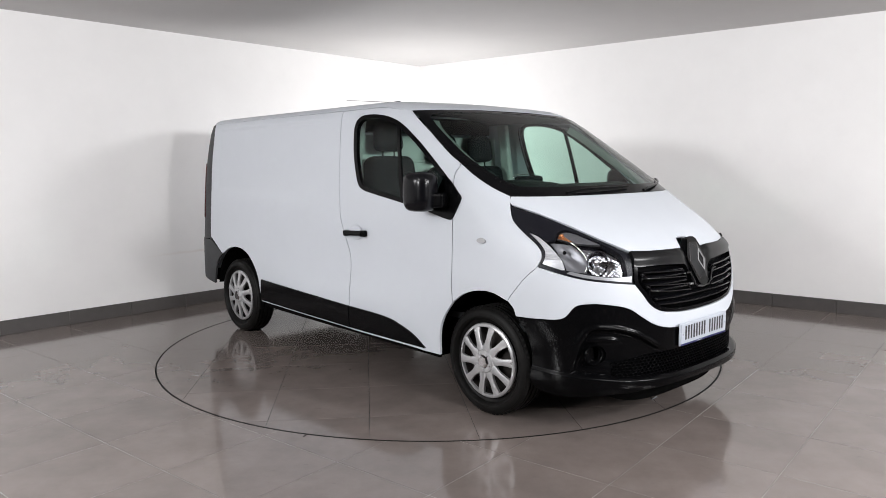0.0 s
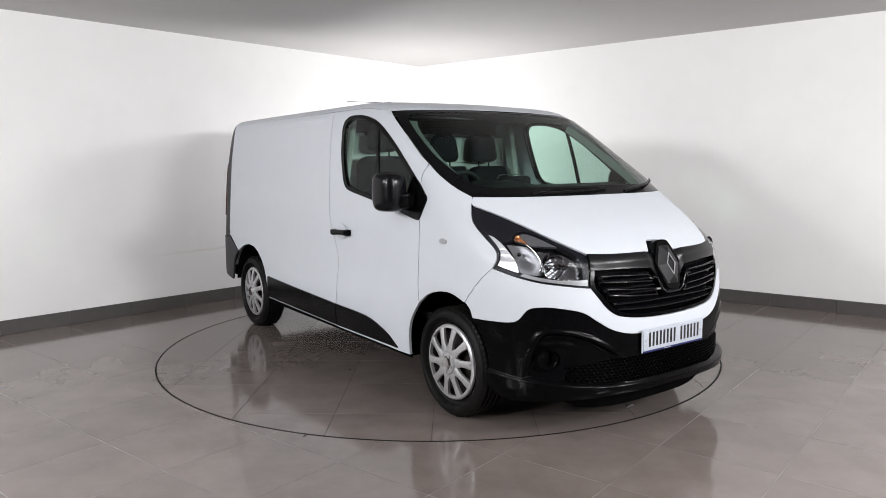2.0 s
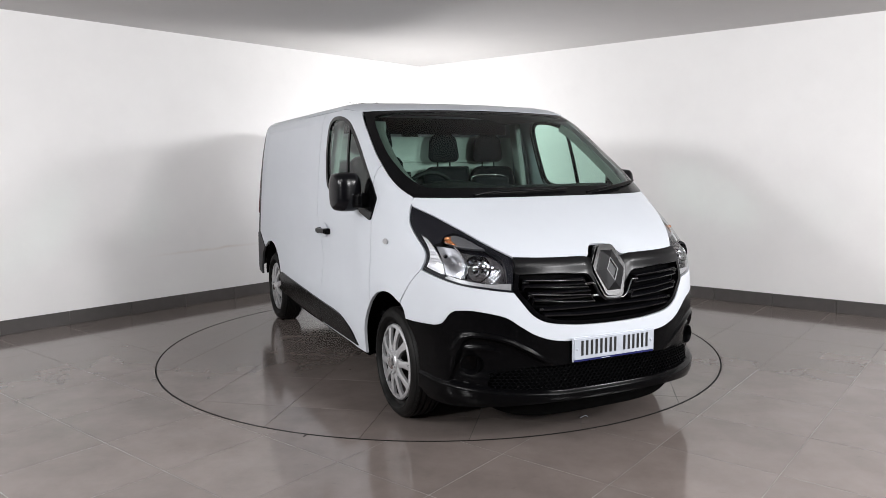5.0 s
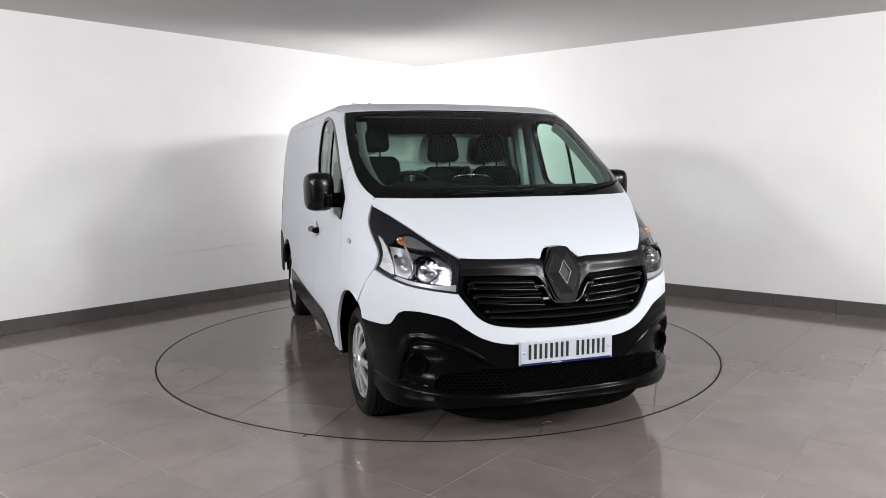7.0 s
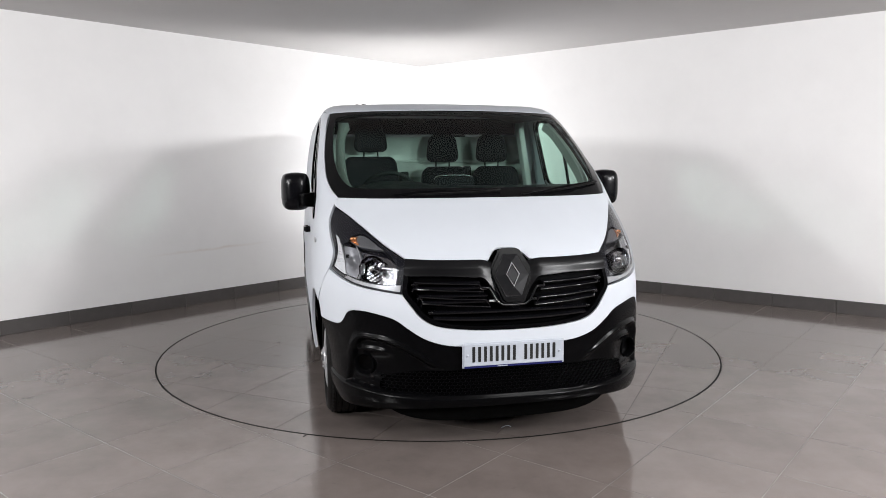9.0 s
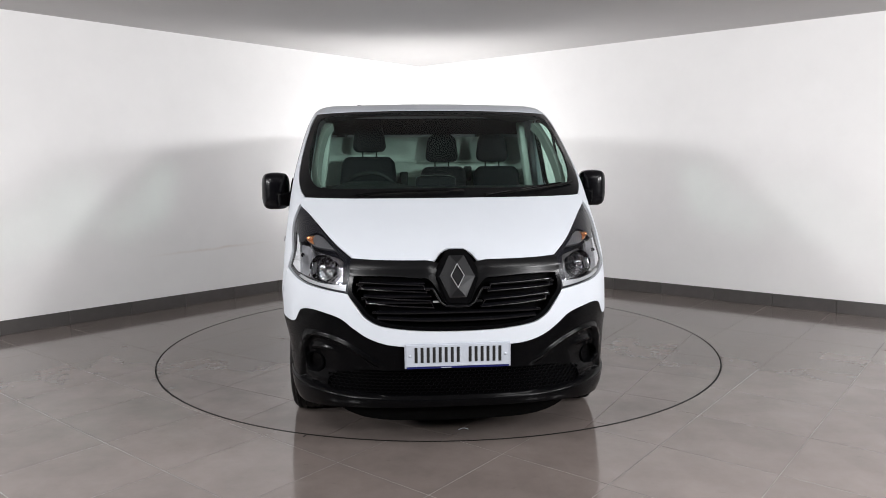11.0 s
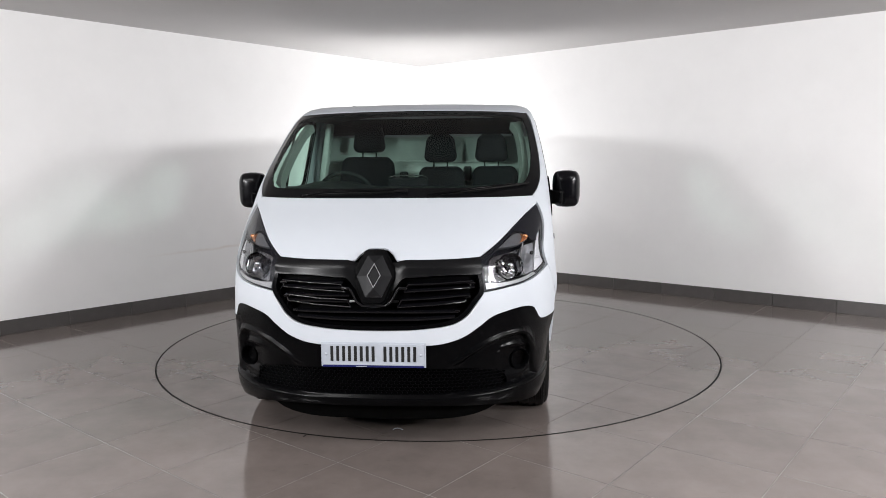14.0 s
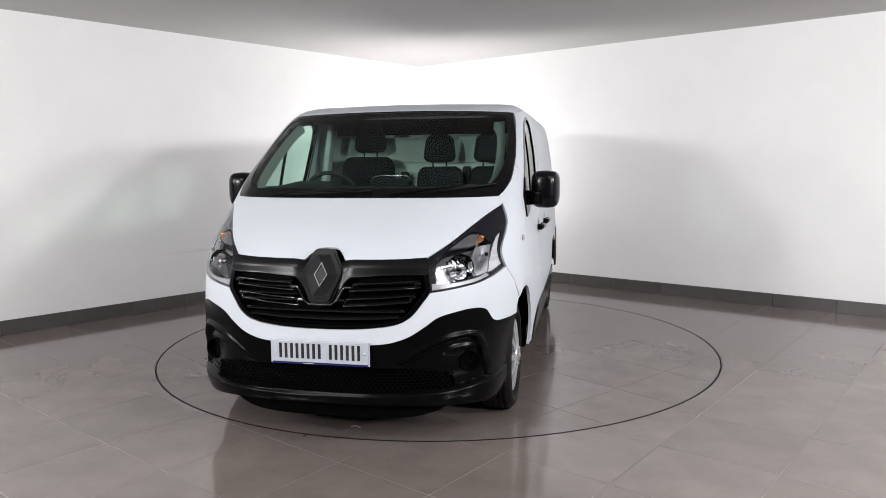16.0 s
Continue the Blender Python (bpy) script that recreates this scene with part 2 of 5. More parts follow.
A, B, C = CORNER, CORNER + LDIR * L_LEFT, CORNER + RDIR * L_RIGHT
Dp = B + RDIR * L_RIGHT
wall("wall_west", B, A, "white painted studio wall with a faint brown rub mark", M_WALL_MARKED)
wall("wall_east", A, C, "plain white painted studio wall above dark skirting")
# unseen walls that close the room; their dark tone only sets the bounced light
wall("wall_south_east", C, Dp, "unseen wall behind the camera, toned dark to set the bounced light", M_BACKWALL)
wall("wall_south_west", Dp, B, "unseen wall behind the camera, toned dark to set the bounced light", M_BACKWALL)
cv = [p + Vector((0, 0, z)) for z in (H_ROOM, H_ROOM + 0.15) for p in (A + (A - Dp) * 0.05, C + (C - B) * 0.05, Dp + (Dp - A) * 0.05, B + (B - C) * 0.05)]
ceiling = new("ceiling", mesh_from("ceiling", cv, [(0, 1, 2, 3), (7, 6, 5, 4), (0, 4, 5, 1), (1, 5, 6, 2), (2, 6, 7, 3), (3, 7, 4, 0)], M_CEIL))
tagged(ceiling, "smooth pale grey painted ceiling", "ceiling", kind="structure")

# skirting of dark tiles, jointed in step with the floor
TILE = 0.59


def skirting(name, start, way, length, first, inward):
    root = empty(name)
    tagged(root, "dark grey tiled skirting along the white wall", "skirting", kind="structure")
    yaw = math.atan2(way.y, way.x)
    me = None
    x = first
    while x < length:
        if me is None:
            bm = box((TILE / 2, 0, 0.0645), (TILE - 0.005, 0.012, 0.129), bevel=0.002, segs=1)
            me = bpy.data.meshes.new("skirting_tile")
            bm.to_mesh(me)
            bm.free()
            me.materials.append(M_SKIRT)
        ob = new("skirting_tile", me)
        ob.parent = root
        p = start + way * x + inward * 0.010
        ob.matrix_local = Matrix.Translation(p) @ Matrix.Rotation(yaw, 4, "Z")
        x += TILE
    bm = box((length / 2, 0, 0.063), (length, 0.006, 0.124))
    back = part("joint_mortar", bm, M_GROUT, root)
    back.matrix_local = Matrix.Translation(start + inward * 0.003) @ Matrix.Rotation(yaw, 4, "Z")


skirting("skirting_west", CORNER, LDIR, 8.0, 0.12 - TILE, Vector((-LDIR.y, LDIR.x, 0)))
skirting("skirting_east", CORNER, RDIR, 8.0, 0.03, Vector((RDIR.y, -RDIR.x, 0)))

# ---------------------------------------------------------------- floor
R_DISC = 2.213
FLOOR_YAW = math.atan2(RDIR.y, RDIR.x)


def clip_convex(poly, nx, ny, c):
    """Keeps the part of a polygon with nx*x + ny*y <= c."""
    out = []
    for i, p in enumerate(poly):
        q = poly[(i + 1) % len(poly)]
        dp, dq = nx * p[0] + ny * p[1] - c, nx * q[0] + ny * q[1] - c
        if dp <= 0:
            out.append(p)
        if dp * dq < 0:
            f = dp / (dp - dq)
            out.append((p[0] + f * (q[0] - p[0]), p[1] + f * (q[1] - p[1])))
    return out


def clip_disc(poly, r, inside):
    """A tile's outline cut by the circle round the origin; a non-convex rest is fine for an n-gon."""
    pts, n = [], len(poly)
    for i, p in enumerate(poly):
        q = poly[(i + 1) % n]
        pts += [(p[0] + k / 24 * (q[0] - p[0]), p[1] + k / 24 * (q[1] - p[1])) for k in range(24)]
    good = [(math.hypot(*p) < r) == inside for p in pts]
    if all(good):
        return poly
    if not any(good):
        return []
    m, res, left_at = len(pts), [], None
    first = next(k for k in range(m) if good[k] and not good[k - 1])
    for k in range(first, first + m):
        p, b = pts[k % m], pts[(k - 1) % m]
        if good[k % m] != good[(k - 1) % m]:
            lo, hi = 0.0, 1.0
            for _ in range(24):
                f = (lo + hi) / 2
                c = (b[0] + f * (p[0] - b[0]), b[1] + f * (p[1] - b[1]))
                if ((math.hypot(*c) < r) == inside) == good[(k - 1) % m]:
                    lo = f
                else:
                    hi = f
            if good[k % m]:
                if left_at is not None:
                    res += arc_between(left_at, c, r)
                res.append(c)
                left_at = None
            else:
                res.append(c)
                left_at = c
        if good[k % m]:
            res.append(p)
    if left_at is not None:
        res += arc_between(left_at, res[0], r)
    keep = []
    for p in res:
        if not keep or math.hypot(keep[-1][0] - p[0], keep[-1][1] - p[1]) > 0.0008:
            keep.append(p)
    area = 0.5 * sum(keep[i][0] * keep[(i + 1) % len(keep)][1] - keep[(i + 1) % len(keep)][0] * keep[i][1] for i in range(len(keep))) if len(keep) > 2 else 0
    return keep if area > 0.00002 else []


def arc_between(a, b, r):
    """Points on the circle between two of its points, the short way."""
    t0, t1 = math.atan2(a[1], a[0]), math.atan2(b[1], b[0])
    d = (t1 - t0 + math.pi) % (2 * math.pi) - math.pi
    steps = max(1, int(abs(d) * r / 0.012))
    return [(r * math.cos(t0 + d * k / steps), r * math.sin(t0 + d * k / steps)) for k in range(1, steps)]


def slab(name, poly, z0, z1, mat):
    n = len(poly)
    verts = [(x, y, z1) for x, y in poly] + [(x, y, z0) for x, y in poly]
    faces = [tuple(range(n))] + [(i + n, (i + 1) % n + n, (i + 1) % n, i) for i in range(n)]
    return mesh_from(name, verts, faces, mat)


def lay_tiles(root, yaw, off_u, off_v, keep, joint, cut):
    """Square tiles on a grid turned by yaw. keep(cx, cy): which; cut: 'in', 'out' of the disc's circle."""
    far, whole = [], None
    cu, su = math.cos(yaw), math.sin(yaw)
    for i in range(-24, 25):
        for j in range(-24, 25):
            u0, v0 = off_u + i * TILE, off_v + j * TILE
            mid = (u0 + TILE / 2, v0 + TILE / 2)
            wx, wy = cu * mid[0] - su * mid[1], su * mid[0] + cu * mid[1]
            mode = keep(wx, wy)
            if not mode:
                continue
            g = joint / 2
            sq = [(u0 + g, v0 + g), (u0 + TILE - g, v0 + g), (u0 + TILE - g, v0 + TILE - g), (u0 + g, v0 + TILE - g)]
            d = [math.hypot(*p) for p in sq]
            r_cut = R_DISC - 0.006 if cut == "in" else R_DISC + 0.007
            near = math.hypot(*mid)
            crosses = min(d) < r_cut < max(d) or (abs(near - r_cut) < TILE * 0.71)
            if crosses:
                sq = clip_disc(sq, r_cut, cut == "in")
                if not sq:
                    continue
            elif (near > r_cut) == (cut == "in"):
                continue
            if mode == "far":
                far.append(sq)
                continue
            if crosses:
                ob = new("tile", slab("tile", sq, -0.012, 0.0, M_TILE))
                ob.parent = root
                ob.rotation_euler = (0, 0, yaw)
            else:
                if whole is None:
                    h = TILE / 2 - g
                    bm = box((0, 0, -0.006), (2 * h, 2 * h, 0.012), bevel=0.0006, segs=1)
                    whole = bpy.data.meshes.new("tile")
                    bm.to_mesh(whole)
                    bm.free()
                    whole.materials.append(M_TILE)
                ob = new("tile", whole)
                ob.parent = root
                turn = random.choice((0, 90, 180, 270))
                ob.location, ob.rotation_euler = (wx, wy, 0), (0, 0, yaw + radians(turn))
    if far:
        verts, faces = [], []
        for sq in far:
            b = len(verts)
            verts += [(cu * x - su * y, su * x + cu * y, 0.0) for x, y in sq]
            faces.append(tuple(range(b, b + len(sq))))
        ob = new("far_tiles", mesh_from("far_tiles", verts, faces, M_TILE))
        ob.parent = root
        tagged(ob, kind="stuff")


def floor_keep(x, y):
    p = Vector((x, y, 0)) - CORNER
    det = LDIR.x * RDIR.y - LDIR.y * RDIR.x
    a, b = (p.x * RDIR.y - p.y * RDIR.x) / det, (LDIR.x * p.y - LDIR.y * p.x) / det
    if a < -0.5 or b < -0.5 or a > L_LEFT or b > L_RIGHT:
        return ""
    return "near" if -4.6 < y and abs(x) < 5.2 else "far"


floor = empty("floor")
tagged(floor, "polished taupe grey porcelain tile floor with pale joints", "floor", kind="structure")
lay_tiles(floor, FLOOR_YAW, -0.01, 0.12, floor_keep, 0.0035, "out")
N_RING = 160
bm = bmesh.new()
pts_in = [bm.verts.new((R_DISC * math.cos(2 * math.pi * k / N_RING), R_DISC * math.sin(2 * math.pi * k / N_RING), -0.0009)) for k in range(N_RING)]
pts_out = [bm.verts.new((24 * math.cos(2 * math.pi * k / N_RING), 24 * math.sin(2 * math.pi * k / N_RING), -0.0009)) for k in range(N_RING)]
for k in range(N_RING):
    bm.faces.new((pts_in[k], pts_out[k], pts_out[(k + 1) % N_RING], pts_in[(k + 1) % N_RING]))
part("mortar_bed", bm, M_GROUT, floor)


def ring_band(r0, r1, z0, z1, n=160):
    bm = bmesh.new()
    loops = []
    for r, z in ((r0, z0), (r0, z1), (r1, z1), (r1, z0)):
        loops.append([bm.verts.new((r * math.cos(2 * math.pi * k / n), r * math.sin(2 * math.pi * k / n), z)) for k in range(n)])
    for a, b in zip(loops, loops[1:] + loops[:1]):
        for k in range(n):
            bm.faces.new((a[k], b[k], b[(k + 1) % n], a[(k + 1) % n]))
    bmesh.ops.recalc_face_normals(bm, faces=bm.faces)
    return bm


turntable = empty("turntable")
tagged(turntable, "round motorised turntable tiled like the studio floor", "turntable")
bm = bmesh.new()
bmesh.ops.create_cone(bm, cap_ends=True, segments=128, radius1=R_DISC - 0.012, radius2=R_DISC - 0.012, depth=0.02,
                      matrix=Matrix.Translation((0, 0, -0.015)))
part("deck", bm, M_GROUT_DARK, turntable)
part("steel_rim", ring_band(R_DISC - 0.0058, R_DISC + 0.0050, -0.03, 0.0008), M_STEEL, turntable, "thin dark steel rim of the turntable")
TABLE_YAW0 = radians(53.4)       # the turntable's joints against the van's heading
lay_tiles(turntable, TABLE_YAW0, 0.0, 0.0, lambda x, y: "near", 0.003, "in")
# a short lifting slot beside the rim
slot = part("lifting_slot", box((0, 0, 0.0004), (0.035, 0.010, 0.0016)), M_STEEL, floor)
slot.location, slot.rotation_euler = (-0.738, -2.108, 0), (0, 0, radians(65))


# ---------------------------------------------------------------- the van's skin
# x forward from mid-wheelbase, y to the van's left, z up from the floor
def smooth_table(xs, ys):
    """A monotone cubic through the given stations."""
    xs, ys = np.array(xs, float), np.array(ys, float)
    h, dl = np.diff(xs), np.diff(ys) / np.diff(xs)
    m = np.zeros(len(xs))
    m[0], m[-1] = dl[0], dl[-1]
    for i in range(1, len(xs) - 1):
        if dl[i - 1] * dl[i] > 0:
            w1, w2 = 2 * h[i] + h[i - 1], h[i] + 2 * h[i - 1]
            m[i] = (w1 + w2) / (w1 / dl[i - 1] + w2 / dl[i])

    def value(x):
        x = np.clip(np.asarray(x, float), xs[0], xs[-1])
        i = np.clip(np.searchsorted(xs, x) - 1, 0, len(xs) - 2)
        t = (x - xs[i]) / h[i]
        return ((1 + 2 * t) * (1 - t) ** 2 * ys[i] + t * (1 - t) ** 2 * h[i] * m[i]
                + t * t * (3 - 2 * t) * ys[i + 1] + t * t * (t - 1) * h[i] * m[i + 1])
    return value


NOSE = smooth_table([0.17, 0.22, 0.28, 0.45, 0.58, 0.75, 0.90, 0.96, 1.00, 1.05, 1.12, 1.20, 1.289, 1.45, 1.65, 1.843, 1.875, 1.90],
                    [2.36, 2.43, 2.455, 2.44, 2.435, 2.425, 2.40, 2.375, 2.335, 2.27, 2.17, 2.04, 1.895, 1.63, 1.29, 0.93, 0.83, 0.68])
HALF = smooth_table([0.17, 0.30, 0.50, 0.75, 1.00, 1.30, 1.50, 1.70, 1.80, 1.85, 1.885, 1.90],
                    [0.925, 0.955, 0.972, 0.970, 0.955, 0.932, 0.912, 0.880, 0.858, 0.838, 0.808, 0.775])
START = smooth_table([0.17, 1.00, 1.29, 1.60, 1.84, 1.90], [1.35, 1.35, 1.28, 0.82, 0.37, 0.25])
POWER = smooth_table([0.17, 1.00, 1.29, 1.50, 1.84, 1.90], [2.9, 2.9, 2.75, 3.2, 4.4, 4.4])
TAIL = smooth_table([0.17, 0.40, 1.20, 1.60, 1.85, 1.90], [-2.42, -2.455, -2.445, -2.415, -2.36, -2.32])
Z_TOP = 1.90


def side_y(x, z):
    """Half width of the body at x, z."""
    x, z = np.asarray(x, float), np.asarray(z, float)
    w, s, n = HALF(z), START(z), POWER(z)
    a = NOSE(z) - s
    f = np.clip((x - s) / a, 0, 1)
    y = w * np.clip(1 - f ** n, 0, 1) ** (1 / n)
    g = np.clip((-1.9 - x) / (-1.9 - TAIL(z)), 0, 1)
    taper = np.clip((-0.2 - x) / 1.9, 0, 1)
    y = y * (1 - 0.019 * taper * taper * (3 - 2 * taper))
    return y * np.clip(1 - g ** 2.8, 0, 1) ** (1 / 2.8)


def front_x(y, z):
    y, z = np.asarray(y, float), np.asarray(z, float)
    w, s, n = HALF(z), START(z), POWER(z)
    return s + (NOSE(z) - s) * np.clip(1 - np.clip(np.abs(y) / w, 0, 1) ** n, 0, 1) ** (1 / n)


def to_phi(kind, p, z):
    """The angle round the nose, 0 at the middle; metres / 1.25 behind the round part."""
    w, s, n = HALF(z), START(z), POWER(z)
    if kind == "F":
        return math.copysign(math.asin(min(1.0, (abs(p) / w)) ** (n / 2)), p)
    f = (p - s) / (NOSE(z) - s)
    return math.acos(min(1.0, f) ** (n / 2)) if f > 0 else math.pi / 2 + (s - p) / 1.25


def from_phi(phi, z):
    phi, z = np.asarray(phi, float), np.asarray(z, float)
    w, s, n = HALF(z), START(z), POWER(z)
    q = np.clip(np.abs(phi), 0, math.pi / 2)
    x = s + (NOSE(z) - s) * np.cos(q) ** (2 / n) - np.clip(np.abs(phi) - math.pi / 2, 0, 9) * 1.25
    y = np.where(x < s, side_y(x, z), w * np.sin(q) ** (2 / n)) * np.sign(phi)
    return x, y


def roof_z(x, y):
    x, y = np.asarray(x, float), np.abs(np.asarray(y, float))
    w = HALF(Z_TOP)
    s, n = float(START(Z_TOP)), float(POWER(Z_TOP))
    f = np.clip((x - s) / (float(NOSE(Z_TOP)) - s), 0, 1)
    g = np.clip((-1.9 - x) / (-1.9 - float(TAIL(Z_TOP))), 0, 1)
    lim = 1 - np.maximum(f ** n, g ** 2.8)
    q = np.clip(lim - (y / w) ** 2, 0, 1)
    return Z_TOP + 0.020 * q ** 0.75

# ---------------------------------------------------------------- panels cut out of the skin
from mathutils.geometry import delaunay_2d_cdt


def spline(pts, step):
    """A smooth open curve through points, resampled."""
    p = np.array(pts, float)
    if len(p) == 2:
        n = max(2, int(np.hypot(*(p[1] - p[0])) / step) + 1)
        return [tuple(q) for q in np.linspace(p[0], p[1], n)]
    ext = np.vstack([2 * p[0] - p[1], p, 2 * p[-1] - p[-2]])
    out = []
    for i in range(1, len(ext) - 2):
        a, b, c, d = ext[i - 1:i + 3]
        n = max(2, int(np.hypot(*(c - b)) / step) + 1)
        for k in range(n):
            t = k / n
            out.append(tuple(0.5 * (2 * b + (c - a) * t + (2 * a - 5 * b + 4 * c - d) * t * t + (3 * b - a - 3 * c + d) * t ** 3)))
    out.append(tuple(p[-1]))
    return out


def in_poly(px, py, poly):
    """Even-odd test for arrays of points."""
    inside = np.zeros(len(px), bool)
    x0, y0 = poly[-1]
    for x1, y1 in poly:
        cross = (y0 > py) != (y1 > py)
        with np.errstate(divide="ignore", invalid="ignore"):
            xx = (x1 - x0) * (py - y0) / (y1 - y0 if y1 != y0 else 1e-12) + x0
        inside ^= cross & (px < xx)
        x0, y0 = x1, y1
    return inside


def domain(proj, pt):
    """('F', y, z) or ('S', x, z) -> the panel's own plane; ('D', p, z) is taken as it is."""
    kind, p, z = pt
    if kind == "D" or kind == proj:
        return p, z
    if proj == "C":
        return to_phi(kind, p, z) * 1.25, z
    if proj == "S":
        return float(front_x(p, z)), z
    return float(side_y(p, z)), z


def skin(proj, p, z):
    """Points of the skin for points of a panel's plane (left half: y > 0)."""
    p, z = np.asarray(p, float), np.asarray(z, float)
    if proj == "S":
        return np.stack([p, side_y(p, z), z], -1)
    if proj == "F":
        return np.stack([front_x(p, z), p, z], -1)
    if proj == "R":
        return np.stack([p, z, roof_z(p, z)], -1)
    if proj == "B":
        w, t = HALF(z), TAIL(z)
        g = np.clip(1 - np.clip(np.abs(p) / w, 0, 1) ** 2.8, 0, 1) ** (1 / 2.8)
        return np.stack([-1.9 - (-1.9 - t) * g, p, z], -1)
    x, y = from_phi(p / 1.25, z)
    return np.stack([x, y, z], -1)


def outline(proj, runs, step, zs=1.0):
    pts = []
    for run in runs:
        d = [domain(proj, q) for q in run]
        c = spline([(a, b * zs) for a, b in d], step)
        pts += c if not pts or math.hypot(pts[-1][0] - c[0][0], pts[-1][1] - c[0][1]) > 1e-4 else c[1:]
    if math.hypot(pts[-1][0] - pts[0][0], pts[-1][1] - pts[0][1]) < 1e-4:
        pts.pop()
    return pts


def panel(name, proj, runs, mat, parent, holes=(), lift=0.0, thick=0.018, step=0.03, zs=1.0, bulge=None, side=1, label="", raw=False):
    """A piece of the skin: runs of points round it, holes likewise; lift moves it outwards, bulge(x, y, z) shapes it."""
    rings = [outline(proj, runs, step * 0.6, zs)] + [outline(proj, h, step * 0.45, zs) for h in holes]
    co, ed = [], []
    for ring in rings:
        b = len(co)
        co += ring
        ed += [(b + i, b + (i + 1) % len(ring)) for i in range(len(ring))]
    edge = np.array(co)
    lo, hi = edge.min(0), edge.max(0)
    gx, gy = np.meshgrid(np.arange(lo[0], hi[0], step), np.arange(lo[1], hi[1], step * 0.866))
    gx = gx + (np.arange(gx.shape[0]) % 2)[:, None] * step * 0.5
    gx, gy = gx.ravel(), gy.ravel()
    ok = in_poly(gx, gy, rings[0])
    for r in rings[1:]:
        ok &= ~in_poly(gx, gy, r)
    gx, gy = gx[ok], gy[ok]
    near = np.full(len(gx), 9.0)
    for i in range(0, len(gx), 2000):
        d = np.hypot(gx[i:i + 2000, None] - edge[None, :, 0], gy[i:i + 2000, None] - edge[None, :, 1])
        near[i:i + 2000] = d.min(1)
    keep = near > step * 0.45
    co = co + list(zip(gx[keep].tolist(), gy[keep].tolist()))
    vs, es, fs, _, _, _ = delaunay_2d_cdt([Vector(c) for c in co], ed, [], 0, 1e-6)
    v2 = np.array([(v.x, v.y) for v in vs])
    tri = np.array([f[:] for f in fs if len(f) == 3])
    mid = v2[tri].mean(1)
    ok = in_poly(mid[:, 0], mid[:, 1], rings[0])
    for r in rings[1:]:
        ok &= ~in_poly(mid[:, 0], mid[:, 1], r)
    tri = tri[ok]
    p, z = v2[:, 0], v2[:, 1] / zs
    P = skin(proj, p, z)
    e = 2e-3
    nrm = np.cross(skin(proj, p + e, z) - skin(proj, p - e, z), skin(proj, p, z + e) - skin(proj, p, z - e))
    nrm /= np.linalg.norm(nrm, axis=1)[:, None] + 1e-12
    flip = {"S": -1, "F": 1, "R": 1, "B": -1, "C": 1}[proj]
    nrm = nrm * flip
    if proj == "F":
        nrm *= np.sign(nrm[:, :1] + 1e-9)
    if proj == "C":
        s = np.sign((nrm[:, 0] * (P[:, 0] - 0.0) + nrm[:, 1] * P[:, 1]))
        nrm *= s[:, None]
    if proj == "S":
        nrm *= np.sign(nrm[:, 1:2] + 1e-9)
    out = np.full(len(P), lift)
    if bulge:
        out = out + bulge(P[:, 0], P[:, 1], P[:, 2])
    Q = P + nrm * out[:, None]
    # wind the faces outwards
    fn = np.cross(Q[tri[:, 1]] - Q[tri[:, 0]], Q[tri[:, 2]] - Q[tri[:, 0]])
    wrong = (fn * nrm[tri].mean(1)).sum(1) < 0
    tri[wrong] = tri[wrong][:, ::-1]
    used = np.unique(tri)
    remap = -np.ones(len(Q), int)
    remap[used] = np.arange(len(used))
    tri, Q, nrm = remap[tri], Q[used], nrm[used]
    faces = tri.tolist()
    verts = Q
    if thick:
        count = {}
        for f in faces:
            for a, b in ((f[0], f[1]), (f[1], f[2]), (f[2], f[0])):
                count[(a, b)] = 1
        rim = [(a, b) for (a, b) in count if (b, a) not in count]
        ids = sorted({i for ab in rim for i in ab})
        at = {i: len(Q) + k for k, i in enumerate(ids)}
        verts = np.vstack([Q, Q[ids] - nrm[ids] * thick])
        faces = faces + [(b, a, at[a], at[b]) for a, b in rim]
    if side < 0:
        verts = verts * np.array([1, -1, 1])
        faces = [tuple(reversed(f)) for f in faces]
    if raw:
        return verts, faces
    me = mesh_from(name, verts, faces, mat, True)
    me.set_sharp_from_angle(angle=radians(42))
    return part(name, me, None, parent, label)


def both(run):
    """Mirrors a run of F points."""
    return [("F", -y, z) for _, y, z in reversed(run)]


def step01(v, a, b):
    t = np.clip((v - a) / (b - a), 0, 1)
    return t * t * (3 - 2 * t)


VAN_X, VAN_Y = -0.053, -0.098
van = empty("van")
tagged(van, "white panel van with black bumpers and silver wheel trims", "van")

# shared outlines, for the van's left half
ARCH_F = [("S", 1.224, 0.316), ("S", 1.241, 0.464), ("S", 1.278, 0.558), ("S", 1.354, 0.655), ("S", 1.450, 0.718), ("S", 1.563, 0.750),
          ("S", 1.669, 0.752), ("S", 1.774, 0.716), ("S", 1.830, 0.640)]
ARCH_R = [("S", -1.001, 0.345), ("S", -1.03, 0.525), ("S", -1.115, 0.655), ("S", -1.25, 0.745), ("S", -1.409, 0.772), ("S", -1.56, 0.75),
          ("S", -1.70, 0.690), ("S", -1.80, 0.60), ("S", -1.872, 0.40)]
LAMP_TOP = [("S", 1.704, 1.243), ("F", 0.778, 1.196), ("F", 0.712, 1.140), ("F", 0.625, 1.064), ("F", 0.528, 0.996)]
LAMP_IN = [("F", 0.528, 0.996), ("F", 0.548, 0.91), ("F", 0.556, 0.829)]
LAMP_BOT = [("F", 0.556, 0.829), ("F", 0.674, 0.843), ("F", 0.768, 0.858), ("F", 0.835, 0.882), ("S", 1.942, 0.920)]
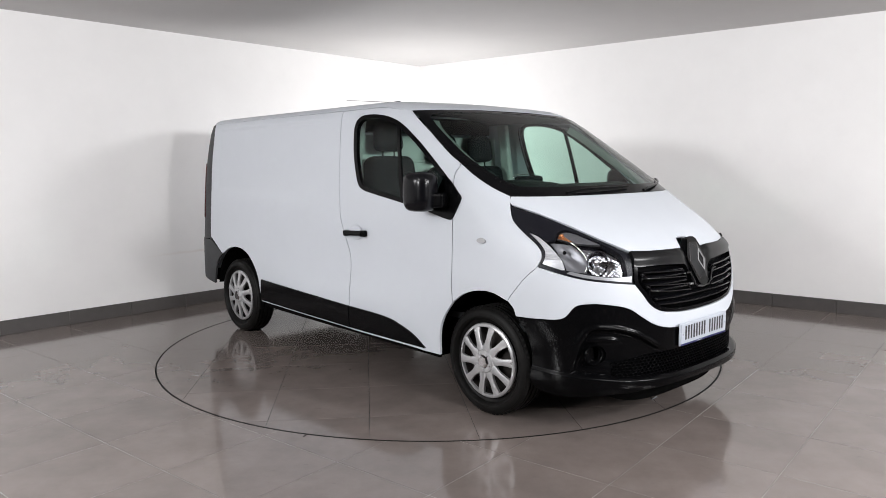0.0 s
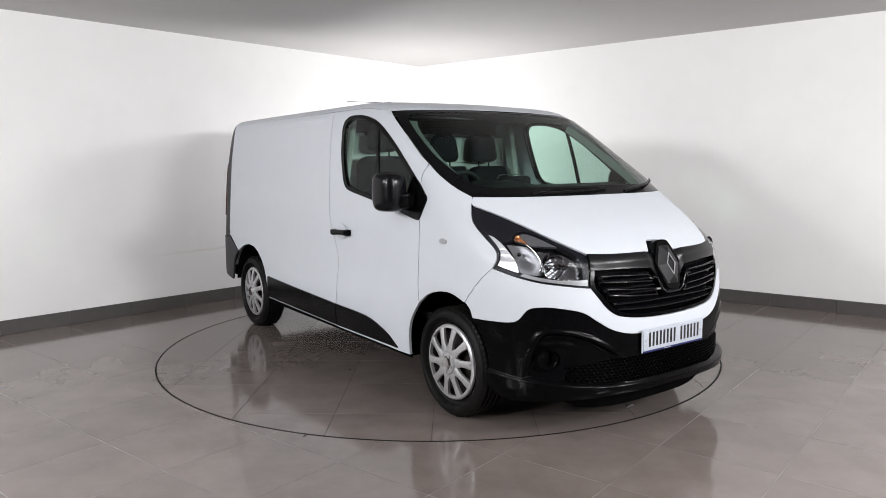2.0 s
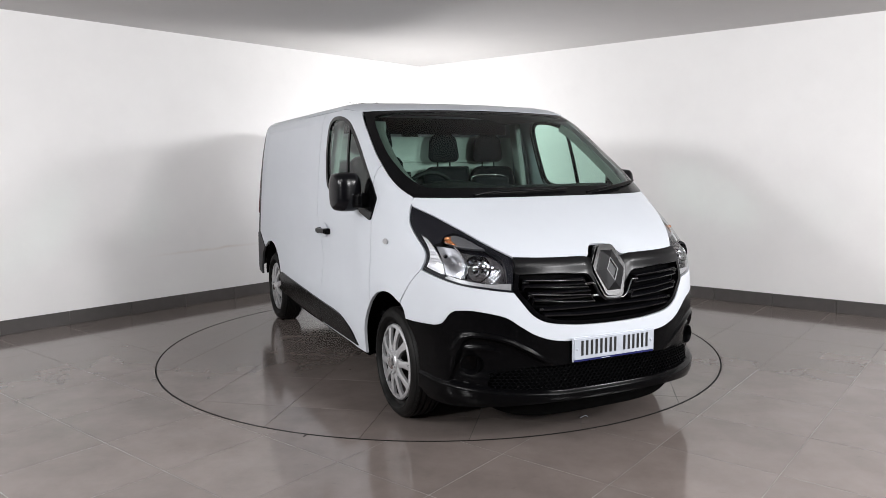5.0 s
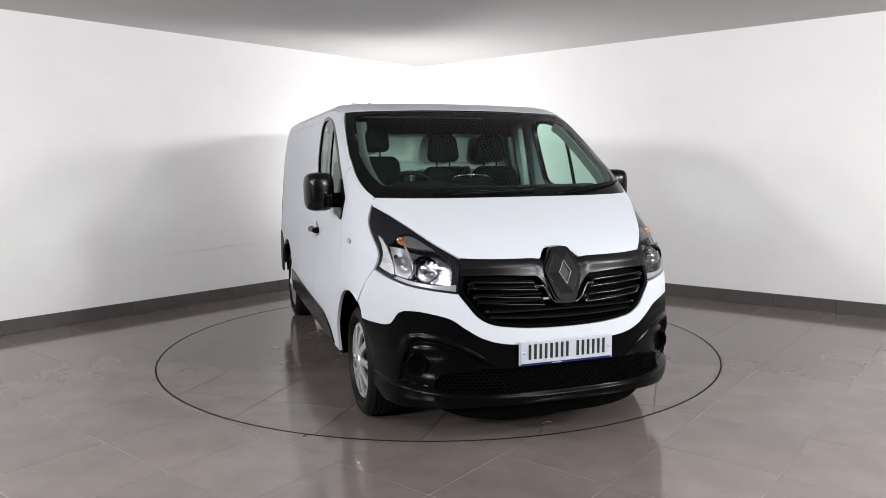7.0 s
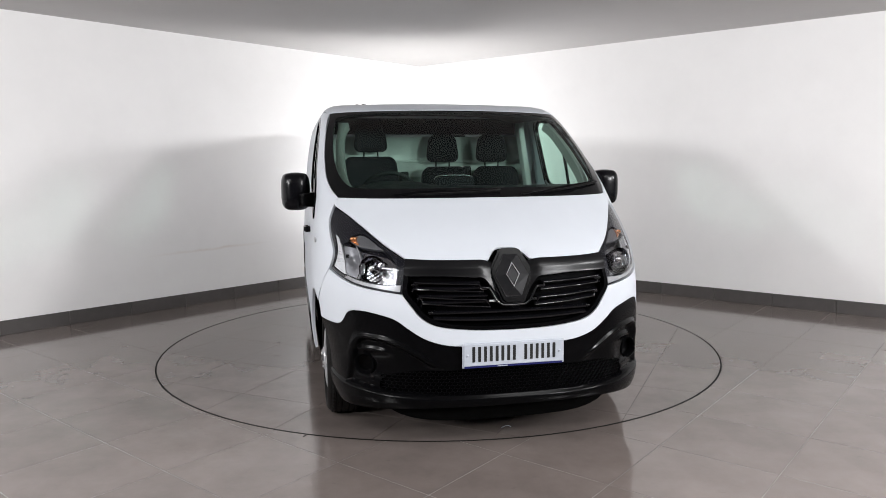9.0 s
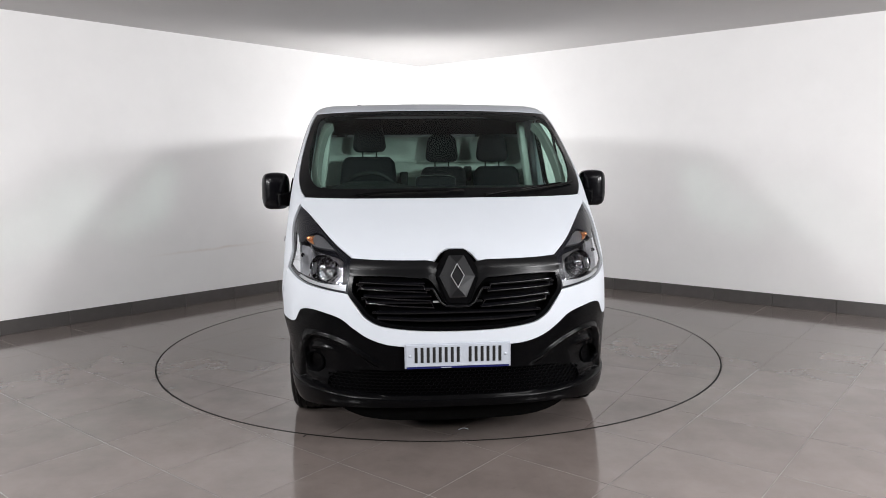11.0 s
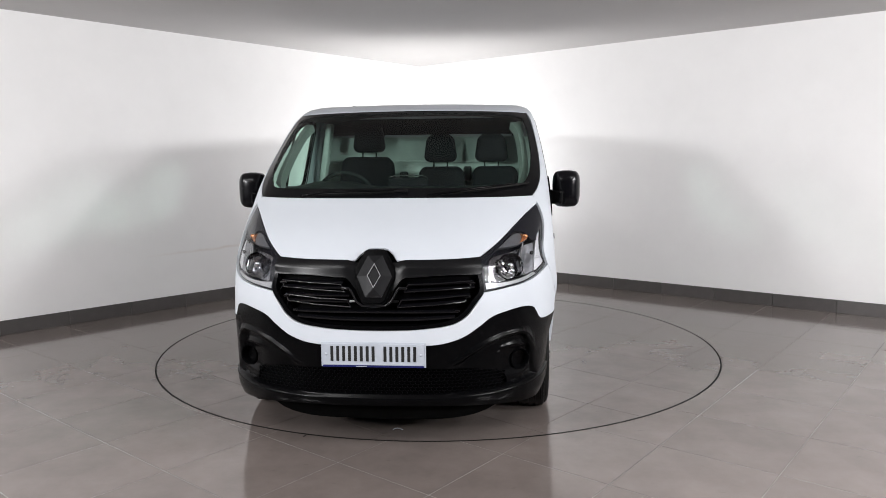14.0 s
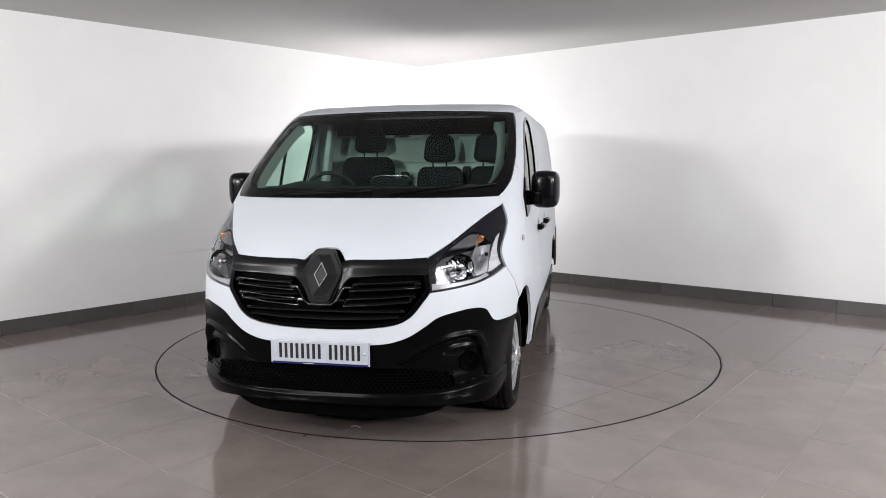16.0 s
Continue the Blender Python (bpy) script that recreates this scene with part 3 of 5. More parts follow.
LAMP_OUT = [("S", 1.942, 0.920), ("S", 1.958, 0.960), ("S", 1.950, 1.000), ("S", 1.918, 1.035), ("S", 1.865, 1.073), ("S", 1.787, 1.131), ("S", 1.743, 1.176), ("S", 1.704, 1.243)]
SCREEN_SIDE = [("F", 0.815, 1.2915), ("F", 0.848, 1.335), ("F", 0.868, 1.404), ("F", 0.868, 1.49), ("F", 0.865, 1.545), ("F", 0.842, 1.691), ("F", 0.800, 1.827)]
BUMP_TOP = [("S", 1.830, 0.634), ("S", 1.955, 0.634), ("F", 0.850, 0.645), ("F", 0.812, 0.712), ("F", 0.765, 0.728), ("F", 0.700, 0.724), ("F", 0.600, 0.700),
            ("F", 0.529, 0.652), ("F", 0.454, 0.605), ("F", 0.365, 0.575), ("F", 0.264, 0.563), ("F", 0.13, 0.560), ("F", 0.0, 0.559)]
GRILLE_SIDE = [("F", 0.556, 0.829), ("F", 0.512, 0.766), ("F", 0.467, 0.711), ("F", 0.393, 0.671), ("F", 0.248, 0.650), ("F", 0.12, 0.643), ("F", 0.0, 0.641)]
NOTCH = [("F", 0.0, 1.041), ("F", 0.045, 1.039), ("F", 0.064, 1.030), ("F", 0.090, 1.008), ("F", 0.106, 0.990), ("F", 0.130, 0.985), ("F", 0.25, 0.986), ("F", 0.397, 0.989), ("F", 0.528, 0.996)]
WINDOW = [("S", 0.281, 1.785), ("S", 0.335, 1.812), ("S", 0.42, 1.818), ("S", 0.53, 1.811), ("S", 0.645, 1.790), ("S", 0.774, 1.744), ("S", 0.964, 1.629), ("S", 1.145, 1.496), ("S", 1.285, 1.384), ("S", 1.392, 1.285)]
WINDOW2 = [("S", 1.392, 1.285), ("S", 1.394, 1.262), ("S", 1.345, 1.172), ("S", 1.325, 1.153), ("S", 1.295, 1.150), ("S", 1.109, 1.188), ("S", 0.789, 1.241), ("S", 0.479, 1.293),
           ("S", 0.410, 1.312), ("S", 0.368, 1.345), ("S", 0.335, 1.42), ("S", 0.291, 1.563), ("S", 0.266, 1.721), ("S", 0.281, 1.785)]
GAP_R = [("S", 0.079, 1.858), ("S", 0.099, 1.727), ("S", 0.136, 1.446), ("S", 0.169, 1.126), ("S", 0.235, 0.96), ("S", 0.285, 0.84), ("S", 0.292, 0.72), ("S", 0.292, 0.491), ("S", 0.285, 0.315)]
DOOR_F = [("S", 1.354, 0.655), ("S", 1.345, 0.85), ("S", 1.333, 1.110), ("S", 1.320, 1.36), ("S", 1.322, 1.43), ("S", 1.335, 1.468), ("F", 0.871, 1.487)]


def shift(run, dx, dz=0.0):
    return [(k, p + (dx if k == "S" or dz else 0), z + dz) for k, p, z in run]


def side_relief(x, y, z):
    """Pressed fields and the soft hollow of the flanks."""
    y = np.abs(y)
    field = step01(x, -1.90, -1.80) * (1 - step01(x, -0.30, 0.03)) * step01(z, 1.18, 1.30) * (1 - step01(z, 1.796, 1.812))
    low = step01(z, 0.55, 0.78) * (1 - step01(z, 0.80, 1.15)) * step01(x, -0.9, -0.5) * (1 - step01(x, 0.9, 1.25))
    wing = np.exp(-((np.hypot(x - 1.549, z - 0.33) - 0.47) / 0.06) ** 2) * 0.004
    rib = np.exp(-((z - 1.816) / 0.012) ** 2) * step01(x, -1.9, -1.82) * (1 - step01(x, -0.06, 0.0))
    return -0.012 * field + 0.004 * rib - 0.020 * low + wing


# side panels, doors, wings
for side in (1, -1):
    which = "left" if side > 0 else "right"
    g = 0.0025
    rear_side = [[("S", 0.079 - g, 1.858), ("S", -1.2, 1.862), ("S", -2.00, 1.858)],
                 [("S", -2.00, 1.858), ("S", -1.965, 1.709), ("S", -1.945, 1.292), ("S", -1.935, 0.87), ("S", -1.90, 0.815)],
                 [("S", -1.90, 0.815), ("S", -1.70, 0.690)],
                 list(reversed(ARCH_R[:7])), [("S", -1.001, 0.345), ("S", 0.285 - g, 0.318)], list(reversed(shift(GAP_R, -g)))]
    slide = [[("S", 0.079 - 0.04, 1.835), ("S", -0.98, 1.838)], [("S", -0.98, 1.838), ("S", -0.98, 0.80), ("S", -0.93, 0.62), ("S", -0.90, 0.36)],
             [("S", -0.90, 0.36), ("S", 0.285 - 0.02, 0.338)], list(reversed(shift(GAP_R[1:-1], -0.012)))]
    panel("side_panel", "S", rear_side, M_PAINT, van, side=side, step=0.014, bulge=side_relief)
    if side > 0:
        panel("sliding_door", "S", slide, M_PAINT, van, side=side, step=0.045, lift=0.003, bulge=side_relief, thick=0.004)
    door = panel("door", "S", [shift(GAP_R, g), [("S", 0.285 + g, 0.315), ("S", 1.224, 0.305)], ARCH_F[:4], shift(DOOR_F, -g),
                               [("F", 0.871, 1.487), ("F", 0.868, 1.545), ("F", 0.845, 1.691), ("F", 0.803, 1.824)],
                               [("F", 0.803, 1.824), ("S", 0.55, 1.855), ("S", 0.3, 1.858), ("S", 0.079 + g, 1.858)]],
                 M_PAINT, van, holes=[[WINDOW, WINDOW2]], side=side, step=0.03, bulge=side_relief)
    panel("wing", "S", [list(reversed(ARCH_F[3:8])), shift(DOOR_F, g), [("F", 0.871, 1.487), ("F", 0.871, 1.404), ("F", 0.851, 1.335), ("F", 0.818, 1.2905)],
                        [("F", 0.818, 1.2905), ("S", 1.700, 1.248)], list(reversed(shift(LAMP_OUT, -0.003))),
                        [("S", 1.939, 0.917), ("S", 1.868, 0.844), ("S", 1.803, 0.759), ("S", 1.774, 0.716)]], M_PAINT, van, side=side, step=0.025, bulge=side_relief)
    # lower black mouldings, split at the door gap
    M1 = [[("S", -0.965, 0.535), ("S", 0.285, 0.487)], [("S", 0.285, 0.487), ("S", 0.283, 0.330)], [("S", 0.283, 0.330), ("S", -0.995, 0.358)], [("S", -0.995, 0.358), ("S", -0.965, 0.535)]]
    M2 = [[("S", 0.297, 0.487), ("S", 0.60, 0.478), ("S", 0.75, 0.466), ("S", 0.87, 0.438), ("S", 0.98, 0.399), ("S", 1.075, 0.345), ("S", 1.10, 0.326)],
          [("S", 1.10, 0.326), ("S", 0.295, 0.330)], [("S", 0.295, 0.330), ("S", 0.297, 0.487)]]
    panel("side_moulding", "S", M1, M_BLACK, van, side=side, lift=0.012, thick=0.014, step=0.03, label="matt black plastic side moulding")
    panel("side_moulding", "S", M2, M_BLACK, door, side=side, lift=0.012, thick=0.014, step=0.03, label="matt black plastic side moulding")
    # sill
    panel("sill", "S", [[("S", -0.99, 0.340), ("S", 1.20, 0.302)], [("S", 1.20, 0.302), ("S", 1.19, 0.270)], [("S", 1.19, 0.270), ("S", -0.99, 0.295)], [("S", -0.99, 0.295), ("S", -0.99, 0.340)]],
          M_DARK, van, side=side, lift=-0.025, step=0.03)
    # window: frame, pane, divider
    inner = [[("S", 0.318, 1.765), ("S", 0.36, 1.786), ("S", 0.43, 1.793), ("S", 0.53, 1.787), ("S", 0.635, 1.766), ("S", 0.755, 1.722), ("S", 0.94, 1.610), ("S", 1.12, 1.478), ("S", 1.235, 1.386), ("S", 1.25, 1.36)],
             [("S", 1.25, 1.36), ("S", 1.23, 1.20), ("S", 1.10, 1.216)], [("S", 1.10, 1.216), ("S", 0.789, 1.268), ("S", 0.489, 1.319), ("S", 0.428, 1.337), ("S", 0.398, 1.366), ("S", 0.368, 1.43), ("S", 0.325, 1.57), ("S", 0.302, 1.72), ("S", 0.318, 1.765)]]
    win = panel("window", "S", [WINDOW, WINDOW2], M_BLACK, door, holes=[inner], side=side, lift=0.002, thick=0.028, step=0.02, label="black framed front door window")
    panel("pane", "S", inner, M_GLASS, win, side=side, lift=-0.006, thick=0, step=0.05, label="lightly green tinted glass")
    panel("divider", "S", [[("S", 0.735, 1.742), ("S", 0.835, 1.255)], [("S", 0.835, 1.255), ("S", 0.868, 1.250)], [("S", 0.868, 1.250), ("S", 0.762, 1.730)], [("S", 0.762, 1.730), ("S", 0.735, 1.742)]],
          M_BLACK, win, side=side, lift=0.0, thick=0.012, step=0.03)
    # rear corner: tail lamp column and bumper corner
    panel("rear_pillar", "S", [[("S", -2.004, 1.856), ("S", -2.21, 1.85)], [("S", -2.21, 1.85), ("S", -2.29, 1.5), ("S", -2.32, 1.2), ("S", -2.32, 0.80)], [("S", -2.32, 0.80), ("S", -1.905, 0.812)],
                               [("S", -1.905, 0.812), ("S", -1.94, 0.87), ("S", -1.950, 1.292), ("S", -1.970, 1.709), ("S", -2.004, 1.856)]], M_GREY, van, side=side, step=0.03, label="dark grey plastic rear corner trim")
    panel("tail_lamp", "S", [[("S", -2.14, 1.50), ("S", -2.26, 1.50)], [("S", -2.26, 1.50), ("S", -2.28, 1.0)], [("S", -2.28, 1.0), ("S", -2.09, 1.0)], [("S", -2.09, 1.0), ("S", -2.14, 1.50)]],
          M_RED, van, side=side, lift=0.008, thick=0.012, step=0.03, label="dark red tail lamp lens")
    panel("rear_bumper", "S", [[("S", -1.91, 0.805), ("S", -2.32, 0.795)], [("S", -2.32, 0.795), ("S", -2.34, 0.6), ("S", -2.30, 0.46)], [("S", -2.30, 0.46), ("S", -1.872, 0.40)],
                               list(reversed(ARCH_R[6:])), [("S", -1.70, 0.690), ("S", -1.91, 0.805)]], M_GREY, van, side=side, lift=0.006, step=0.03, label="grey plastic rear bumper corner")
    # fuel flap line and side repeater
    panel("side_repeater", "S", [[("S", 1.545, 1.046), ("S", 1.572, 1.055), ("S", 1.603, 1.046)], [("S", 1.603, 1.046), ("S", 1.606, 1.036), ("S", 1.600, 1.027)], [("S", 1.600, 1.027), ("S", 1.572, 1.023), ("S", 1.548, 1.029)], [("S", 1.548, 1.029), ("S", 1.542, 1.037), ("S", 1.545, 1.046)]],
                M_LAMPMID, van, side=side, lift=0.007, thick=0.009, step=0.008, label="small clear side indicator lens")

# bonnet
panel("bonnet", "F", [[("F", 0, 1.286), ("F", 0.40, 1.286), ("F", 0.65, 1.2865), ("F", 0.815, 1.2885)], [("F", 0.815, 1.2885), ("F", 0.836, 1.263), ("F", 0.838, 1.244)], shift(LAMP_TOP[1:], -0.004, 0.003),
                      list(reversed(shift(NOTCH, 0, 0.003))), both(list(reversed(shift(NOTCH, 0, 0.003)))), both(shift(LAMP_TOP[1:], -0.004, 0.003)),
                      both([("F", 0.815, 1.2885), ("F", 0.836, 1.263), ("F", 0.838, 1.244)]), both([("F", 0, 1.286), ("F", 0.40, 1.286), ("F", 0.65, 1.2865), ("F", 0.815, 1.2885)])],
      M_PAINT, van, step=0.03, zs=2.0, thick=0.012, label="white painted bonnet")
# windscreen with its black border
TOP_EDGE = [("F", 0.800, 1.827), ("F", 0.6, 1.834), ("F", 0.3, 1.842), ("F", 0.0, 1.846)]
BASE_EDGE = [("F", 0.0, 1.2895), ("F", 0.5, 1.2895), ("F", 0.815, 1.2915)]
CLEAR = [[("F", 0.0, 1.340), ("F", 0.5, 1.340), ("F", 0.70, 1.343), ("F", 0.758, 1.360), ("F", 0.796, 1.41), ("F", 0.813, 1.468), ("F", 0.820, 1.55), ("F", 0.806, 1.67), ("F", 0.785, 1.75), ("F", 0.750, 1.794), ("F", 0.60, 1.815), ("F", 0.3, 1.825), ("F", 0.0, 1.829)]]
CLEAR += [both(CLEAR[0])]
screen_ring = [BASE_EDGE, SCREEN_SIDE, TOP_EDGE, both(TOP_EDGE), both(SCREEN_SIDE), both(BASE_EDGE)]
ws = panel("windscreen", "F", screen_ring, M_GLOSSBLACK, van, holes=[CLEAR], step=0.035, lift=-0.002, thick=0.012, label="black bordered windscreen with green tinted glass")
panel("pane", "F", CLEAR, M_GLASS, ws, step=0.06, lift=-0.003, thick=0)
# roof
edge_low = [("F", 0.0, 1.849), ("F", 0.3, 1.845), ("F", 0.6, 1.838), ("F", 0.800, 1.831)]
edge_mid = [("F", 0.800, 1.831), ("F", 0.812, 1.828), ("S", 0.55, 1.860), ("S", 0.3, 1.863), ("S", -1.2, 1.865), ("S", -2.20, 1.862)]
half = [edge_low, edge_mid, [("S", -2.20, 1.862), ("S", -2.22, 1.8995)]]


def mirror_c(run):
    return [("D", -domain("C", q)[0], q[2]) for q in reversed(run)]


panel("roof_edge", "C", half + [[("S", -2.22, 1.8995), ("S", 0.1, 1.8995), ("F", 0.5, 1.8995), ("F", 0.0, 1.8995)]] + [mirror_c([("S", -2.22, 1.8995), ("S", 0.1, 1.8995), ("F", 0.5, 1.8995), ("F", 0.0, 1.8995)])]
      + [mirror_c(h) for h in reversed(half)], M_PAINT, van, step=0.03, thick=0.01)
ph = np.linspace(0, math.pi / 2 + 1.70, 70)
rx, ry = from_phi(ph, np.full(70, Z_TOP))
contour = [("D", float(a), float(b)) for a, b in zip(rx, ry)]
panel("roof", "R", [contour, [contour[-1], ("D", contour[-1][1], -contour[-1][2])], [("D", a, -b) for _, a, b in reversed(contour)]], M_PAINT, van, step=0.05, thick=0.0, label="white roof skin")
panel("rear_door", "B", [[("D", -0.74, 1.86), ("D", -0.80, 0.45)], [("D", -0.80, 0.45), ("D", 0.80, 0.45)], [("D", 0.80, 0.45), ("D", 0.74, 1.86)], [("D", 0.74, 1.86), ("D", -0.74, 1.86)]], M_PAINT, van, step=0.06)

# white nose panel between lamps, grille and bumper
lamp_low = shift(list(reversed(LAMP_BOT)), 0, -0.004)
seam = [("S", 1.776, 0.716), ("S", 1.806, 0.758), ("S", 1.871, 0.843), ("S", 1.942, 0.916)]
bump_edge = shift(BUMP_TOP, 0, 0.002)
nose_half = [list(reversed(bump_edge)), [("S", 1.830, 0.636), ("S", 1.812, 0.68), ("S", 1.776, 0.716)], seam, lamp_low, shift(GRILLE_SIDE, 0, -0.003)]
panel("nose_panel", "C", nose_half + [mirror_c(r) for r in reversed(nose_half)], M_PAINT, van, step=0.025, thick=0.02, label="white painted nose panel")


# ---------------------------------------------------------------- front bumper
BROW = smooth_table([0.34, 0.42, 0.50, 0.58, 0.67, 0.735, 0.765, 0.785, 0.805, 0.828, 0.86],
                    [0.455, 0.478, 0.524, 0.566, 0.592, 0.597, 0.586, 0.555, 0.49, 0.374, 0.22])


def bumper_relief(x, y, z):
    """A crisp brow round each fog lamp field, the field sunk behind it, and the lip along the lower edge."""
    ya = np.abs(y)
    brow_z = BROW(ya)
    slope = (BROW(ya + 0.012) - BROW(ya - 0.012)) / 0.024
    below = (brow_z - z) / np.sqrt(1 + slope ** 2)
    on = step01(ya, 0.35, 0.47)
    lip_z = 0.308 + 0.045 * (ya / 0.9) ** 4
    field = -0.025 * step01(below, 0.002, 0.020) * step01(z, lip_z, lip_z + 0.016)
    brow = 0.009 * np.exp(-((below + 0.005) / 0.011) ** 2) * step01(z, 0.42, 0.55)
    second = 0.009 * np.exp(-(((ya - 0.715) / 0.075) ** 4)) * np.exp(-((z - 0.532 + 2.0 * (ya - 0.715) ** 2) / 0.014) ** 2)
    well = -0.012 * np.exp(-(((ya - 0.725) / 0.085) ** 4 + ((z - 0.450) / 0.062) ** 4))
    lip = 0.012 * (1 - step01(z, lip_z - 0.010, lip_z + 0.006))
    tuck = -0.030 * (1 - step01(x, 1.86, 2.15)) * (1 - step01(z, 0.45, 0.66))
    return on * (field + brow + second + well) + lip + tuck


INTAKE_TOP = [("F", 0.0, 0.446), ("F", 0.30, 0.445), ("F", 0.45, 0.440), ("F", 0.57, 0.425), ("F", 0.645, 0.405), ("F", 0.672, 0.385)]
INTAKE_LOW = [("F", 0.672, 0.385), ("F", 0.682, 0.355), ("F", 0.665, 0.330), ("F", 0.52, 0.322), ("F", 0.30, 0.318), ("F", 0.0, 0.316)]
intake = [INTAKE_TOP, INTAKE_LOW, mirror_c(INTAKE_LOW), mirror_c(INTAKE_TOP)]


def fog_ring(r, sign):
    pts = []
    for k in range(17):
        a = 2 * math.pi * k / 16
        y, z = 0.745 + r * 0.92 * math.cos(a), 0.448 + r * math.sin(a)
        pts.append(("D", sign * to_phi("F", y, z) * 1.25, z))
    return [pts]


low_edge = [("S", 1.895, 0.27), ("S", 1.94, 0.232), ("F", 0.86, 0.215), ("F", 0.78, 0.222), ("F", 0.60, 0.248), ("F", 0.40, 0.262), ("F", 0.0, 0.265)]
bump_half = [list(reversed(low_edge)), [("S", 1.895, 0.27), ("S", 1.915, 0.42), ("S", 1.885, 0.55), ("S", 1.830, 0.634)], BUMP_TOP]
bumper = panel("front_bumper", "C", bump_half + [mirror_c(r) for r in reversed(bump_half)], M_BLACK, van, holes=[intake, fog_ring(0.050, 1), fog_ring(0.050, -1)],
               step=0.0068, thick=0.035, bulge=bumper_relief, lift=0.001, label="matt black plastic front bumper")
# round fog lamp wells
for s in (1, -1):
    c = skin("C", np.array([to_phi("F", 0.745, 0.448) * 1.25]), np.array([0.448]))[0]
    ax = Vector((0.93, 0.36 * s, 0)).normalized()
    q = ax.to_track_quat("Z", "Y").to_matrix().to_4x4()
    bm = bmesh.new()
    prof = [(0.052, -0.030), (0.056, -0.022), (0.053, -0.016), (0.046, -0.024), (0.043, -0.06), (0.0005, -0.062)]
    rings = [[bm.verts.new((r * math.cos(2 * math.pi * k / 32), r * math.sin(2 * math.pi * k / 32), h)) for k in range(32)] for r, h in prof]
    for a, b in zip(rings, rings[1:]):
        for k in range(32):
            bm.faces.new((a[k], a[(k + 1) % 32], b[(k + 1) % 32], b[k]))
    bmesh.ops.transform(bm, matrix=Matrix.Translation((c[0], c[1] * s, c[2])) @ q, verts=bm.verts)
    shade(part("fog_lamp_well", bm, M_BLACK, bumper), 40)


# hexagonal mesh in the lower intake
def hex_mesh(y0, y1, z0, z1, cell, wire, depth, back):
    bm = bmesh.new()
    dy, dz = cell, cell * 0.62
    rows = int((z1 - z0) / dz)
    cols = int((y1 - y0) / dy)
    for r in range(rows + 1):
        for c in range(cols + 1):
            y = y0 + (c + 0.5 * (r % 2)) * dy
            z = z0 + r * dz
            top = 0.446 - 0.05 * max(0.0, (abs(y) - 0.45) / 0.22) ** 1.6
            if z > top or abs(y) > 0.655:
                continue
            ring = []
            for k in range(6):
                a = math.pi / 6 + k * math.pi / 3
                ring.append((y + math.cos(a) * dy * 0.577, z + math.sin(a) * dz * 0.68))
            inn = [(y + (a - y) * (1 - wire), z + (b - z) * (1 - wire)) for a, b in ring]
            xs = [float(front_x(a, 0.38)) - back for a, b in ring]
            vo = [bm.verts.new((xs[k], ring[k][0], ring[k][1])) for k in range(6)]
            vi = [bm.verts.new((xs[k], inn[k][0], inn[k][1])) for k in range(6)]
            vb = [bm.verts.new((xs[k] - depth, inn[k][0], inn[k][1])) for k in range(6)]
            for k in range(6):
                j = (k + 1) % 6
                bm.faces.new((vo[k], vo[j], vi[j], vi[k]))
                bm.faces.new((vi[k], vi[j], vb[j], vb[k]))
    bmesh.ops.recalc_face_normals(bm, faces=bm.faces)
    return bm


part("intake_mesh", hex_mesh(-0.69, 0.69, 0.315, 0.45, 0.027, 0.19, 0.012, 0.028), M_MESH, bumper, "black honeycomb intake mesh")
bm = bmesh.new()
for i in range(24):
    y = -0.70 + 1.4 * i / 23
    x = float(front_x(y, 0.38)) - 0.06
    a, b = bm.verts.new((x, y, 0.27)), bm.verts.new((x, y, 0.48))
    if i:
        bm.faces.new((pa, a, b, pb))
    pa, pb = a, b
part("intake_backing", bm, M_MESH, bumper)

# ---------------------------------------------------------------- grille
grille = empty("grille", van)


def curve_bar(name, ys, zs, h, d, back, mat, parent, label=""):
    """A horizontal bar of height h and depth d that follows the nose; zs: its middle's height along ys."""
    bm = bmesh.new()
    prev = None
    n = 40
    for i in range(n + 1):
        y = ys[0] + (ys[-1] - ys[0]) * i / n
        z = float(np.interp(y, ys, zs))
        x = float(front_x(y, min(z, 0.93))) - back
        prof = [(-d, -h / 2), (-0.2 * d, -h / 2), (0, -0.25 * h), (0, 0.2 * h), (-0.25 * d, h / 2), (-d, h / 2)]
        ring = [bm.verts.new((x + a, y, z + b)) for a, b in prof]
        if prev:
            for k in range(6):
                bm.faces.new((prev[k], ring[k], ring[(k + 1) % 6], prev[(k + 1) % 6]))
        else:
            bm.faces.new(ring)
        prev = ring
    bm.faces.new(list(reversed(prev)))
    bmesh.ops.recalc_face_normals(bm, faces=bm.faces)
    ob = part(name, bm, mat, parent, label)
    return shade(ob, 35)


GR_T = [("F", 0.0, 0.984), ("F", 0.106, 0.985), ("F", 0.25, 0.986), ("F", 0.397, 0.988), ("F", 0.526, 0.994)]
GR_IN = [("F", 0.526, 0.994), ("F", 0.540, 0.925), ("F", 0.520, 0.917)]
GR_LOW = [("F", 0.520, 0.917), ("F", 0.35, 0.917), ("F", 0.20, 0.908), ("F", 0.145, 0.902), ("F", 0.10, 0.85), ("F", 0.06, 0.78), ("F", 0.0, 0.772)]


def bar_relief(x, y, z):
    ya = np.abs(y)
    fold = step01(z, 0.935, 0.948)
    return 0.010 * fold - (0.010 * fold + 0.012) * np.exp(-(ya / 0.125) ** 6)


gl = [GR_T, GR_IN, GR_LOW]
panel("top_bar", "F", gl + [both(r) for r in reversed(gl)], M_GRILLE, grille, step=0.018, bulge=bar_relief, thick=0.03, label="satin black grille bar round the badge")
